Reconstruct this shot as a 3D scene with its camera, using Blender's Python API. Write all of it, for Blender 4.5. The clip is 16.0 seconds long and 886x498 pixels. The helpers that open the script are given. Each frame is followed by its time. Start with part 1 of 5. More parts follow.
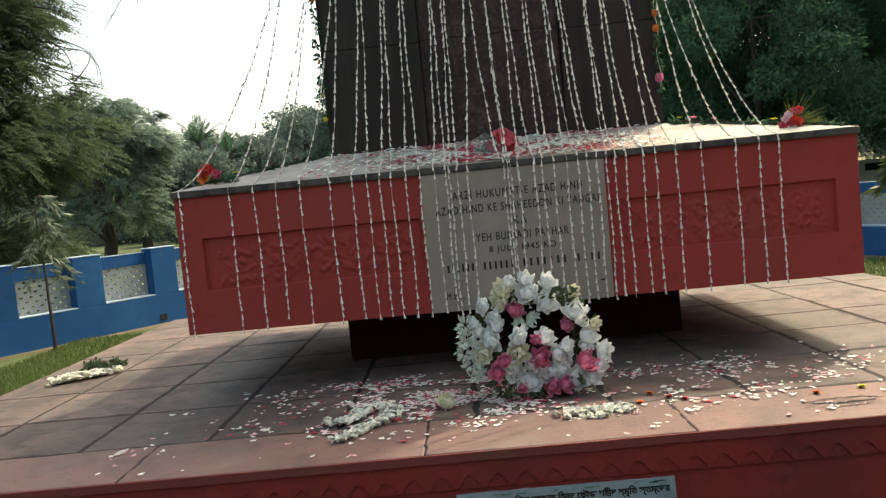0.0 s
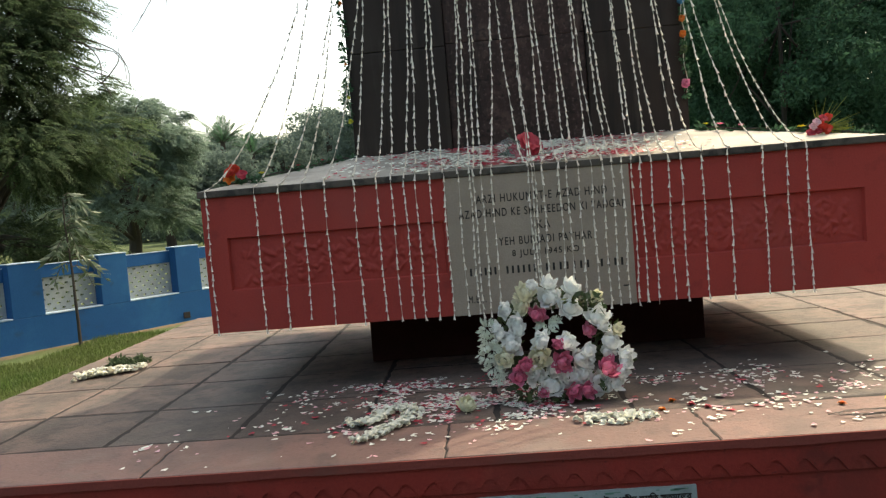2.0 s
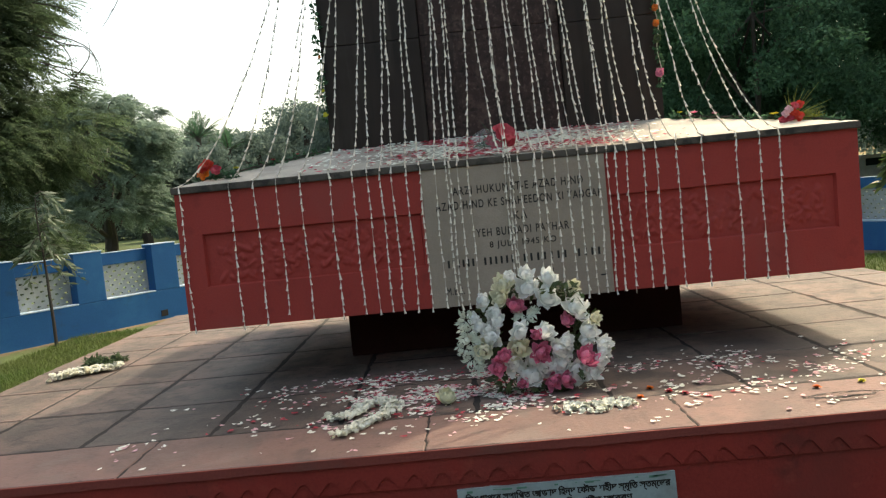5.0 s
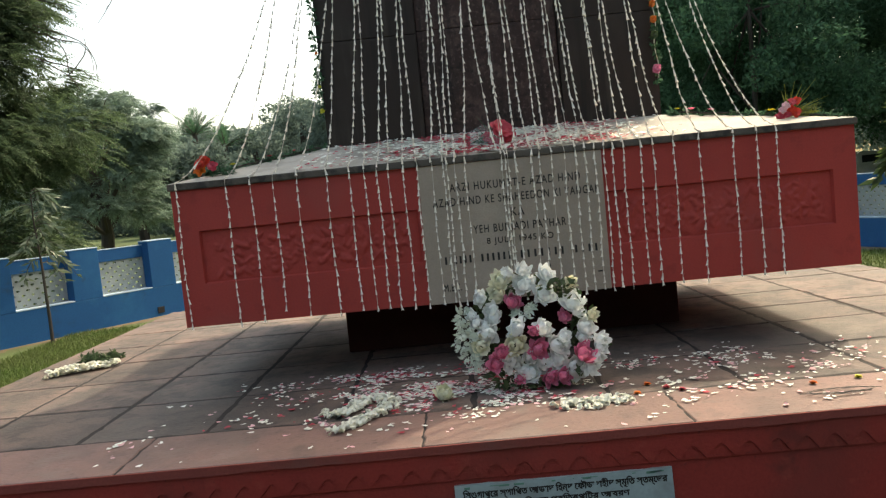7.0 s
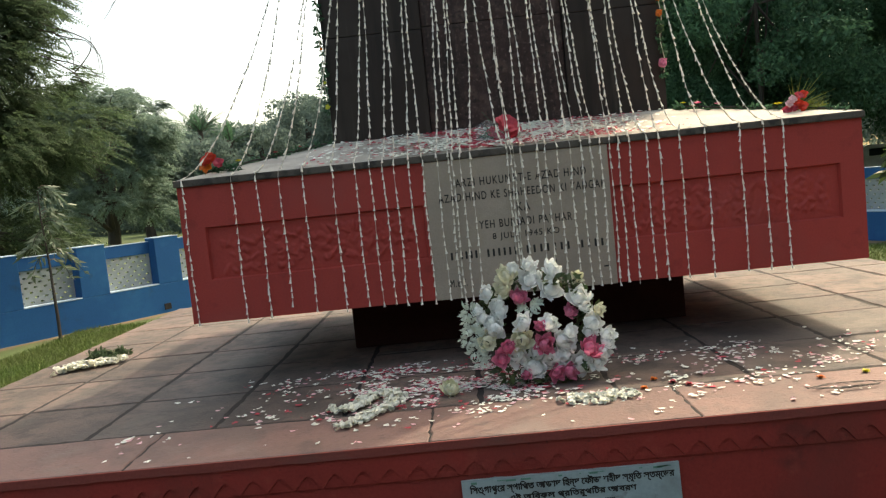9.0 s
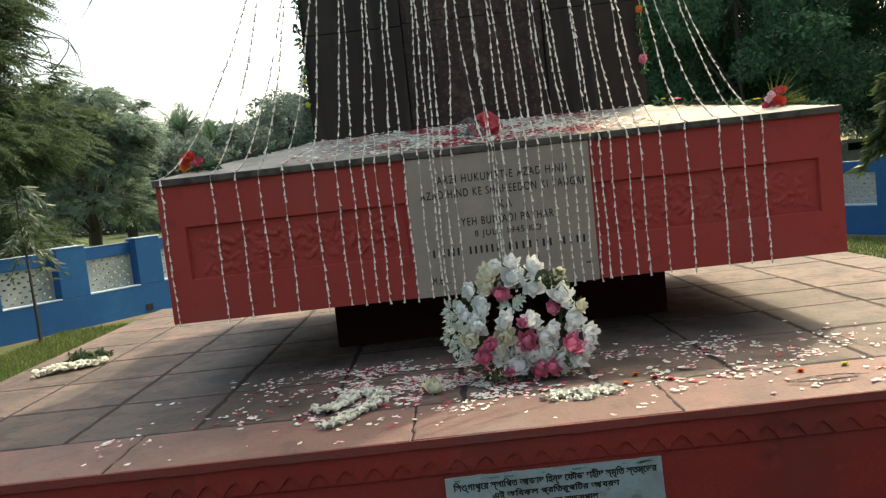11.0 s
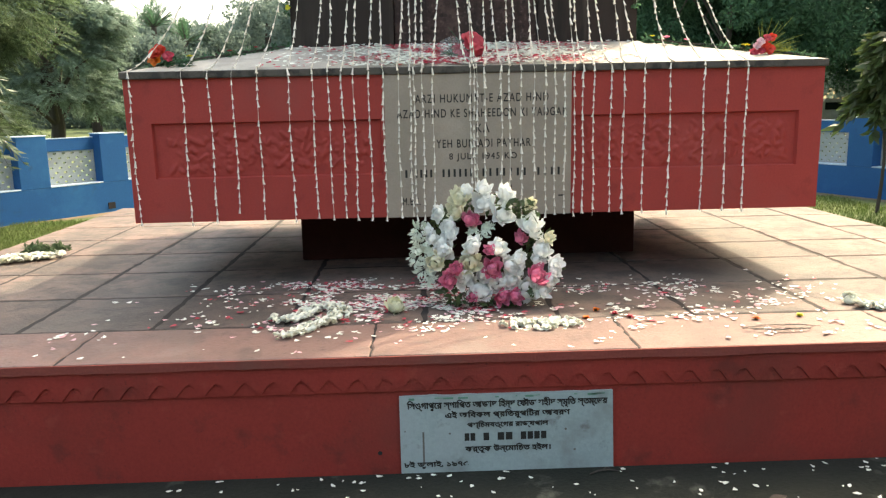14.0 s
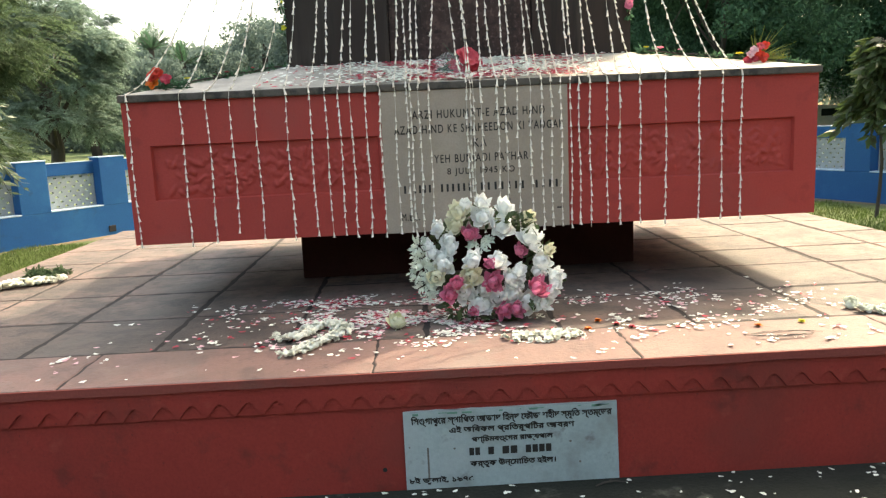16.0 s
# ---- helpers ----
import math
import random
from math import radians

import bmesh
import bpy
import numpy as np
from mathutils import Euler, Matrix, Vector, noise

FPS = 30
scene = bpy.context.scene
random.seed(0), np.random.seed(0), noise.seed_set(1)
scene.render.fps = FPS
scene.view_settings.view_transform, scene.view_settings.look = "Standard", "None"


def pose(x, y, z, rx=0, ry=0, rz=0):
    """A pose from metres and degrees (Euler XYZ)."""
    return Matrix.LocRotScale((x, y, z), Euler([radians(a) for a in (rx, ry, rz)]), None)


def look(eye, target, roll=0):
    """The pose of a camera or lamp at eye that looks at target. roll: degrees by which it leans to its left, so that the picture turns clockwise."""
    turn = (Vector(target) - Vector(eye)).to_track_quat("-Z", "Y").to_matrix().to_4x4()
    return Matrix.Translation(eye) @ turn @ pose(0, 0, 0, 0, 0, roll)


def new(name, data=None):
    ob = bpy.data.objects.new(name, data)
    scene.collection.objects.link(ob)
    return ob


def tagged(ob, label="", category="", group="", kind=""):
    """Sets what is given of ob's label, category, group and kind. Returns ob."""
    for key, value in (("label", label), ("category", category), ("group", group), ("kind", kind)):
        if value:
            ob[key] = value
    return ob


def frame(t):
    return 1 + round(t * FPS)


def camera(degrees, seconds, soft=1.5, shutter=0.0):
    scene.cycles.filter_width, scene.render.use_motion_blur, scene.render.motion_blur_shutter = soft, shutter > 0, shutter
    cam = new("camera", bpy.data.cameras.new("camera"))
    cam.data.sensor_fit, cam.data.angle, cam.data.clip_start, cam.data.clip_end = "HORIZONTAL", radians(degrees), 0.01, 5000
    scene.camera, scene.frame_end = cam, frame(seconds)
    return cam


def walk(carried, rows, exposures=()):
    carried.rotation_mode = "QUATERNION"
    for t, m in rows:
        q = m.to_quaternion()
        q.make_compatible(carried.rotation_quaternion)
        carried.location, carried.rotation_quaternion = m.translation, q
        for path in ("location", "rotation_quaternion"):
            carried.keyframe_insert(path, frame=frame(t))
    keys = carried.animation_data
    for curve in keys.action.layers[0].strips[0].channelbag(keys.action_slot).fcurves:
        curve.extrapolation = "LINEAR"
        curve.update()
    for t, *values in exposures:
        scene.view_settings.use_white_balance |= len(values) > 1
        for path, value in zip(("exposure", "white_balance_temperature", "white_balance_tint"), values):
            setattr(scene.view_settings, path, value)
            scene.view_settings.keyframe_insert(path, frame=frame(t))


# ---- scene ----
cam = camera(60.4, 16.0, soft=1.25)
PATH = [
    (0, (0.005, -0.01, 1.596), (-0.039, 1.986, 1.463), -5.5),
    (0.5, (0.009, -0.013, 1.596), (-0.025, 1.983, 1.47), -5.8),
    (1, (0.007, -0.02, 1.602), (-0.045, 1.976, 1.48), -5.6),
    (1.5, (-0.001, -0.02, 1.602), (-0.099, 1.973, 1.466), -4.8),
    (2, (-0.008, -0.02, 1.597), (-0.105, 1.974, 1.477), -4.7),
    (2.5, (-0.005, -0.022, 1.595), (-0.083, 1.972, 1.47), -5.2),
    (3, (0.001, -0.017, 1.596), (-0.077, 1.977, 1.468), -5.3),
    (3.5, (0.0, -0.014, 1.593), (-0.071, 1.98, 1.45), -5.6),
    (4, (0.004, -0.011, 1.595), (-0.046, 1.984, 1.452), -5.6),
    (6.3, (0.006, -0.012, 1.591), (-0.037, 1.982, 1.439), -5.6),
    (6.5, (0.006, -0.009, 1.593), (-0.035, 1.985, 1.439), -5.6),
    (7, (0.004, -0.007, 1.591), (-0.035, 1.987, 1.438), -5.6),
    (7.5, (0.003, -0.008, 1.592), (-0.061, 1.984, 1.428), -5.1),
    (8, (0.002, -0.009, 1.59), (-0.062, 1.983, 1.434), -5.6),
    (10.5, (0.008, 0.0, 1.592), (-0.028, 1.992, 1.416), -6.1),
    (11, (0.016, 0.003, 1.59), (0.001, 1.995, 1.416), -6.3),
    (11.5, (0.012, 0.003, 1.589), (-0.002, 1.996, 1.422), -5.9),
    (12, (0.012, 0.0, 1.587), (-0.001, 1.993, 1.427), -5.4),
    (12.2, (0.011, 0.028, 1.563), (0.021, 2.016, 1.349), -5.1),
    (12.5, (0.016, 0.036, 1.569), (0.062, 2.012, 1.261), -3.8),
    (12.7, (0.014, 0.054, 1.56), (0.071, 2.025, 1.226), -3.0),
    (13, (0.011, 0.047, 1.554), (0.092, 2.011, 1.187), -1.6),
    (13.5, (0.004, 0.05, 1.557), (0.069, 2.008, 1.155), -1.0),
    (14, (0.007, 0.041, 1.563), (0.062, 2.005, 1.192), -1.2),
    (14.5, (0.008, 0.034, 1.562), (0.058, 2.001, 1.204), -1.8),
    (15, (0.007, 0.032, 1.564), (0.055, 2.003, 1.227), -2.0),
    (15.5, (0.007, 0.031, 1.566), (0.059, 2.002, 1.226), -2.5),
    (16, (0.011, 0.034, 1.562), (0.065, 2.005, 1.23), -2.6),
]
walk(cam, [(t, look(eye, target, roll)) for t, eye, target, roll in PATH],
     [(0, 1.74, 8600, 4), (12.0, 1.82, 8700, 4), (13.0, 1.86, 8900, 5), (13.5, 2.34, 8900, 5), (14.5, 2.66, 8900, 5), (16, 2.60, 8900, 5)])

# ---- light ----
SUN = Vector((0.560, 0.615, 1.0)).normalized()
world = bpy.data.worlds.new("sky")
scene.world = world
world.use_nodes = True
wn = world.node_tree
sky = wn.nodes.new("ShaderNodeTexSky")
sky.sky_type = "NISHITA"
sky.sun_disc = False
sky.sun_elevation = math.asin(SUN.z)
sky.sun_rotation = math.atan2(SUN.x, SUN.y)
sky.air_density, sky.dust_density, sky.ozone_density = 1.0, 4.0, 1.0
wn.links.new(sky.outputs[0], wn.nodes["Background"].inputs[0])
wn.nodes["Background"].inputs[1].default_value = 0.13
sun_lamp = bpy.data.lights.new("sun", "SUN")
sun_lamp.energy, sun_lamp.angle, sun_lamp.color = 1.08, radians(0.6), (1.0, 0.97, 0.95)
new("sun", sun_lamp).matrix_world = look(SUN * 30, (0, 0, 0))


# ---- materials ----
def material(name, colour, rough=0.7, second=None, scale=6.0, detail=60.0, bump=0.2, amount=0.5, metal=0.0, spread=0.0, third=None, stain=2.0, specular=0.5, through_light=0.0, grime=()):
    """Two scales of colour change, a fine bump, and a tint for each object or island."""
    m = bpy.data.materials.new(name)
    m.use_nodes = True
    nt = m.node_tree
    bsdf = nt.nodes["Principled BSDF"]
    bsdf.inputs["Roughness"].default_value, bsdf.inputs["Metallic"].default_value = rough, metal
    bsdf.inputs["Specular IOR Level"].default_value = specular
    coord = nt.nodes.new("ShaderNodeNewGeometry")

    def wave(size, steps, low, high, stretch=1.0):
        n = nt.nodes.new("ShaderNodeTexNoise")
        n.inputs["Scale"].default_value, n.inputs["Detail"].default_value = size, steps
        n.inputs["Roughness"].default_value = 0.6
        scaled = nt.nodes.new("ShaderNodeVectorMath")
        scaled.operation, scaled.inputs[1].default_value = "MULTIPLY", (1, 1, stretch)
        nt.links.new(coord.outputs["Position"], scaled.inputs[0])
        nt.links.new(scaled.outputs[0], n.inputs["Vector"])
        r = nt.nodes.new("ShaderNodeMapRange")
        r.inputs["From Min"].default_value, r.inputs["From Max"].default_value = low, high
        nt.links.new(n.outputs["Fac"], r.inputs["Value"])
        return n, r.outputs["Result"]

    def mix(a, b, factor, gain=1.0):
        x = nt.nodes.new("ShaderNodeMix")
        x.data_type = "RGBA"
        for socket, value in ((x.inputs[6], a), (x.inputs[7], b)):
            if isinstance(value, tuple):
                socket.default_value = (*value, 1)
            else:
                nt.links.new(value, socket)
        k = nt.nodes.new("ShaderNodeMath")
        k.operation, k.inputs[1].default_value = "MULTIPLY", gain
        nt.links.new(factor, k.inputs[0])
        nt.links.new(k.outputs[0], x.inputs[0])
        return x.outputs[2]

    second = second or tuple(c * 0.6 for c in colour)
    big, f1 = wave(scale, 5, 0.35, 0.68)
    fine, f2 = wave(detail, 4, 0.35, 0.7)
    c = mix(colour, second, f1, amount)
    c = mix(c, tuple(v * 0.55 for v in colour), f2, amount * 0.6)
    if third:
        _, f3 = wave(stain, 6, 0.52, 0.66)
        c = mix(c, third, f3, 0.75)
    for dirt, size, low, high, gain, *stretch in grime:
        _, f4 = wave(size, 7, low, high, *stretch)
        c = mix(c, dirt, f4, gain)
    if spread:
        info = nt.nodes.new("ShaderNodeObjectInfo")
        add = nt.nodes.new("ShaderNodeMath")
        add.operation = "ADD"
        nt.links.new(info.outputs["Random"], add.inputs[0])
        nt.links.new(coord.outputs["Random Per Island"], add.inputs[1])
        frac = nt.nodes.new("ShaderNodeMath")
        frac.operation = "FRACT"
        nt.links.new(add.outputs[0], frac.inputs[0])
        ran = nt.nodes.new("ShaderNodeMapRange")
        ran.inputs["To Min"].default_value, ran.inputs["To Max"].default_value = 1 - spread, 1 + spread
        nt.links.new(frac.outputs[0], ran.inputs["Value"])
        hsv = nt.nodes.new("ShaderNodeHueSaturation")
        nt.links.new(ran.outputs[0], hsv.inputs["Value"])
        nt.links.new(c, hsv.inputs["Color"])
        c = hsv.outputs[0]
    nt.links.new(c, bsdf.inputs["Base Color"])
    if bump:
        b = nt.nodes.new("ShaderNodeBump")
        b.inputs["Strength"].default_value, b.inputs["Distance"].default_value = bump, 0.01
        nt.links.new(fine.outputs["Fac"], b.inputs["Height"])
        nt.links.new(b.outputs[0], bsdf.inputs["Normal"])
    if through_light:
        t = nt.nodes.new("ShaderNodeBsdfTranslucent")
        nt.links.new(c, t.inputs["Color"])
        s = nt.nodes.new("ShaderNodeMixShader")
        s.inputs[0].default_value = through_light
        nt.links.new(bsdf.outputs[0], s.inputs[1])
        nt.links.new(t.outputs[0], s.inputs[2])
        nt.links.new(s.outputs[0], nt.nodes["Material Output"].inputs["Surface"])
    return m


RED = material("red_paint", (0.42, 0.054, 0.044), 0.68, (0.34, 0.044, 0.036), 3.0, 90, 0.15, 0.45, third=(0.35, 0.060, 0.050), stain=1.3, specular=0.3,
               grime=(((0.20, 0.030, 0.026), 7.0, 0.58, 0.72, 0.4),))
DUSTY_RED = material("dusty_red_paint", (0.30, 0.070, 0.055), 0.75, (0.24, 0.055, 0.045), 3.0, 70, 0.3, 0.6, third=(0.20, 0.075, 0.06), stain=2.2, specular=0.2)
PINK_STONE = material("pink_sandstone_border", (0.215, 0.126, 0.105), 0.72, (0.170, 0.105, 0.090), 2.2, 55, 0.4, 0.5, spread=0.10, third=(0.150, 0.105, 0.090), stain=1.6,
                      grime=(((0.085, 0.065, 0.056), 1.1, 0.52, 0.66, 0.65), ((0.070, 0.054, 0.046), 6.0, 0.54, 0.68, 0.5), ((0.050, 0.040, 0.034), 34.0, 0.60, 0.70, 0.5), ((0.26, 0.20, 0.17), 3.0, 0.55, 0.68, 0.4)))
RED_WALL = material("red_wall_paint", (0.37, 0.046, 0.036), 0.6, (0.26, 0.036, 0.029), 2.2, 70, 0.25, 0.6, third=(0.25, 0.045, 0.036), stain=1.6, specular=0.2, grime=(((0.15, 0.036, 0.028), 1.5, 0.50, 0.68, 0.55, 0.6), ((0.10, 0.030, 0.025), 6.0, 0.58, 0.70, 0.45), ((0.44, 0.085, 0.065), 9.0, 0.60, 0.72, 0.35), ((0.07, 0.025, 0.022), 45.0, 0.64, 0.70, 0.5)))
SANDSTONE = material("sandstone_tile", (0.186, 0.124, 0.101), 0.72, (0.130, 0.098, 0.084), 2.5, 55, 0.5, 0.55, spread=0.16, third=(0.100, 0.082, 0.070), stain=1.8,
                     grime=(((0.070, 0.060, 0.052), 0.7, 0.47, 0.64, 0.75), ((0.052, 0.045, 0.038), 5.0, 0.47, 0.60, 0.70), ((0.040, 0.034, 0.029), 15.0, 0.54, 0.65, 0.6), ((0.200, 0.170, 0.140), 1.1, 0.54, 0.66, 0.40), ((0.034, 0.028, 0.024), 42.0, 0.59, 0.69, 0.5), ((0.062, 0.054, 0.046), 2.2, 0.52, 0.64, 0.5), ((0.215, 0.185, 0.155), 26.0, 0.62, 0.72, 0.35)))
JOINT = material("tile_joint", (0.022, 0.018, 0.016), 0.9, detail=90)
GREY = material("grey_stone_panel", (0.425, 0.342, 0.270), 0.7, (0.33, 0.265, 0.21), 3.5, 130, 0.3, 0.6)
CEMENT = material("cement_roof", (0.50, 0.46, 0.39), 0.8, (0.36, 0.33, 0.28), 4.0, 80, 0.4, 0.6, third=(0.26, 0.24, 0.21), stain=3.0)
CAP = material("weathered_cap", (0.105, 0.088, 0.072), 0.85, (0.085, 0.076, 0.062), 5.0, 90, 0.5, 0.6, grime=(((0.022, 0.020, 0.018), 9.0, 0.5, 0.62, 0.8),))
GRANITE = material("dark_granite", (0.037, 0.0235, 0.0195), 0.5, (0.024, 0.0165, 0.0145), 2.0, 160, 0.1, 0.6, third=(0.045, 0.034, 0.028), stain=1.1, specular=0.22,
                   grime=(((0.075, 0.060, 0.048), 7.0, 0.56, 0.72, 0.7, 0.10), ((0.014, 0.011, 0.010), 11.0, 0.52, 0.66, 0.8, 0.08)))
RED_GRANITE = material("red_granite", (0.060, 0.030, 0.026), 0.5, (0.034, 0.020, 0.018), 5.0, 120, 0.15, 0.7, third=(0.10, 0.060, 0.052), stain=9.0, specular=0.22,
                       grime=(((0.015, 0.011, 0.010), 9.0, 0.50, 0.66, 0.85, 0.10), ((0.10, 0.07, 0.06), 14.0, 0.60, 0.72, 0.5, 0.12), ((0.15, 0.095, 0.085), 38.0, 0.54, 0.66, 0.6), ((0.012, 0.009, 0.008), 26.0, 0.54, 0.64, 0.7)))
# pedestal red with the deep shade under the slab put into its colour
MAROON = material("shade_dark_maroon", (0.040, 0.012, 0.010), 0.8, specular=0.1)
BLUE = material("blue_wall_paint", (0.013, 0.104, 0.275), 0.65, (0.010, 0.080, 0.23), 1.5, 60, 0.2, 0.5, third=(0.02, 0.13, 0.30), stain=1.2, specular=0.2, grime=(((0.03, 0.06, 0.10), 3.0, 0.60, 0.74, 0.6),))
PALE_BLUE = material("pale_sill_paint", (0.45, 0.60, 0.72), 0.7, detail=70)
WHITE_PAINT = material("white_lattice_paint", (0.34, 0.38, 0.38), 0.75, (0.27, 0.31, 0.31), 4.0, 70, 0.3, 0.5)
MARBLE = material("marble_plaque", (0.37, 0.45, 0.45), 0.5, (0.30, 0.37, 0.37), 4.0, 60, 0.15, 0.5, third=(0.24, 0.26, 0.25), stain=4.5, grime=(((0.16, 0.15, 0.14), 11.0, 0.62, 0.72, 0.7), ((0.47, 0.50, 0.50), 2.0, 0.5, 0.7, 0.5)))
EARTH = material("dry_earth", (0.16, 0.125, 0.075), 0.95, (0.10, 0.090, 0.050), 3.0, 50, 0.6, 0.7)
INK = material("black_lettering", (0.022, 0.020, 0.018), 0.7, bump=0.0)
GREEN_STAIN = material("green_paint_drip", (0.14, 0.30, 0.22), 0.7)
GRASS = material("grass_ground", (0.082, 0.128, 0.034), 0.95, (0.118, 0.122, 0.048), 0.9, 40, 0.6, 0.7, third=(0.06, 0.095, 0.028), stain=0.5)
BLADE = material("grass_blade", (0.085, 0.145, 0.032), 0.7, (0.14, 0.145, 0.052), 0.7, 30, 0.0, 0.6, spread=0.35, through_light=0.35)
PAVE = material("dark_paving", (0.021, 0.024, 0.020), 0.9, (0.034, 0.036, 0.030), 2.5, 60, 0.6, 0.7, specular=0.12, third=(0.022, 0.025, 0.021), stain=2.2, grime=(((0.12, 0.125, 0.10), 5.0, 0.60, 0.70, 0.6), ((0.02, 0.022, 0.018), 0.9, 0.50, 0.66, 0.7)))
BARK = material("bark", (0.055, 0.046, 0.038), 0.9, (0.045, 0.036, 0.03), 6.0, 40, 0.6, 0.6)
LEAF_DARK = material("dark_leaf", (0.064, 0.142, 0.080), 0.8, (0.042, 0.100, 0.058), 0.5, 3, 0.0, 0.5, spread=0.35, specular=0.12, through_light=0.40)
# air haze is put into this colour: far leaves paler and greyer
LEAF_FAR = material("hazed_distant_leaf", (0.138, 0.190, 0.165), 0.9, (0.112, 0.158, 0.138), 0.3, 2, 0.0, 0.5, spread=0.15, specular=0.05, through_light=0.55)
LEAF_NEAR = material("feathery_dark_leaf", (0.078, 0.118, 0.062), 0.7, (0.052, 0.086, 0.048), 0.9, 3, 0.0, 0.6, spread=0.35, specular=0.15, through_light=0.54)
# lightened and blued as well, for the thinner haze over the middle trees
LEAF_MID = material("hazed_park_leaf", (0.175, 0.245, 0.195), 0.8, (0.145, 0.210, 0.170), 0.45, 2, 0.0, 0.6, spread=0.3, specular=0.1, through_light=0.55)
DEAD_WOOD = material("pale_dead_wood", (0.36, 0.36, 0.32), 0.9)
JASMINE = material("jasmine_petal", (0.88, 0.88, 0.78), 0.6, (0.80, 0.80, 0.64), 30, 200, 0.0, 0.5, spread=0.1, through_light=0.15)
PALE_LEAF = material("silvery_leaf", (0.62, 0.68, 0.58), 0.6, (0.50, 0.58, 0.46), 30, 200, 0.0, 0.5, spread=0.15, through_light=0.2)
LEAF_GREEN = material("fresh_leaf", (0.065, 0.10, 0.035), 0.5, (0.045, 0.075, 0.025), 0.6, 3, 0.0, 0.5, spread=0.4, through_light=0.35)
LEAF_PALE = material("pale_narrow_leaf", (0.14, 0.19, 0.125), 0.5, (0.10, 0.14, 0.09), 2.0, 9, 0.0, 0.5, spread=0.3, through_light=0.3)
WHITE_PETAL = material("white_petal", (0.87, 0.89, 0.81), 0.6, (0.78, 0.82, 0.68), 30, 200, 0.0, 0.5, spread=0.10, through_light=0.15)
ROSE_WHITE = material("white_rose_petal", (0.96, 0.98, 0.96), 0.6, (0.92, 0.95, 0.90), 30, 200, 0.0, 0.15, spread=0.05, through_light=0.38)
CREAM_ROSE = material("cream_rose_petal", (0.88, 0.86, 0.68), 0.6, (0.82, 0.82, 0.60), 30, 200, 0.0, 0.4, spread=0.08, through_light=0.3)
PINK_PETAL = material("pink_petal", (0.80, 0.20, 0.35), 0.6, (0.86, 0.42, 0.54), 40, 200, 0.0, 0.6, spread=0.2, through_light=0.40)
CREAM_PETAL = material("cream_petal", (0.82, 0.80, 0.60), 0.6, (0.74, 0.76, 0.50), 30, 200, 0.0, 0.6, spread=0.12, through_light=0.15)
PALE_PINK = material("pale_pink_petal", (0.80, 0.52, 0.54), 0.6, (0.74, 0.36, 0.42), 40, 200, 0.0, 0.6, spread=0.15, through_light=0.15)
RED_PETAL = material("red_petal", (0.48, 0.018, 0.040), 0.6, (0.62, 0.12, 0.18), 40, 200, 0.0, 0.6, spread=0.25, through_light=0.15)
ORANGE_PETAL = material("orange_petal", (0.72, 0.14, 0.015), 0.6, (0.75, 0.26, 0.02), 40, 200, 0.0, 0.6, spread=0.2, through_light=0.15)
YELLOW_PETAL = material("yellow_petal", (0.70, 0.62, 0.05), 0.6, (0.55, 0.60, 0.06), 40, 200, 0.0, 0.6, through_light=0.15)
BLUE_PETAL = material("blue_ribbon", (0.03, 0.22, 0.42), 0.5)
THREAD = material("white_thread", (0.70, 0.63, 0.53), 0.8, bump=0.0)
CREAM_BUD = material("tuberose_bud", (0.94, 0.88, 0.77), 0.65, (0.86, 0.74, 0.60), 25, 200, 0.0, 0.6, spread=0.1, through_light=0.1)
SCARLET = material("scarlet_petal", (0.72, 0.065, 0.03), 0.6, (0.66, 0.03, 0.025), 40, 200, 0.0, 0.6, spread=0.15, through_light=0.2)
ROSE_RED = material("rose_red_petal", (0.66, 0.06, 0.09), 0.6, (0.72, 0.14, 0.18), 40, 200, 0.0, 0.6, spread=0.15, through_light=0.25)
YELLOW_STEM = material("yellow_green_stem", (0.26, 0.30, 0.05), 0.5, (0.15, 0.20, 0.03), 8, 60, 0.0, 0.6, spread=0.25, through_light=0.3)
WIRE = material("dull_wire", (0.22, 0.20, 0.17), 0.6, bump=0.0)
BROWN_STAIN = material("brown_streak", (0.20, 0.18, 0.16), 0.8)
DARK_HOLE = material("shadow_gap", (0.02, 0.02, 0.02), 0.9)
CAR_WHITE = material("white_car_paint", (0.75, 0.76, 0.77), 0.25, bump=0.0)
CAR_GLASS = material("dark_glass", (0.02, 0.025, 0.03), 0.1, bump=0.0)
RUBBER = material("rubber", (0.02, 0.02, 0.02), 0.8)


# ---- mesh helpers ----
def mesh_of(bm, material_, name="mesh", smooth=False):
    me = bpy.data.meshes.new(name)
    bmesh.ops.recalc_face_normals(bm, faces=bm.faces)
    bm.to_mesh(me)
    bm.free()
    for mat_ in (material_ if isinstance(material_, (list, tuple)) else [material_]):
        me.materials.append(mat_)
    if smooth:
        me.polygons.foreach_set("use_smooth", [True] * len(me.polygons))
    return me


def from_arrays(name, verts, faces, material_, smooth=False):
    me = bpy.data.meshes.new(name)
    me.from_pydata([tuple(v) for v in verts], [], [tuple(f) for f in faces])
    for mat_ in (material_ if isinstance(material_, (list, tuple)) else [material_]):
        me.materials.append(mat_)
    if smooth:
        me.polygons.foreach_set("use_smooth", [True] * len(me.polygons))
    return me


def part(name, bm, material_, parent, label="", smooth=False):
    me = bm if isinstance(bm, bpy.types.Mesh) else mesh_of(bm, material_, name, smooth)
    ob = new(name, me)
    ob.parent = parent
    if label:
        ob["label"] = label
    return ob


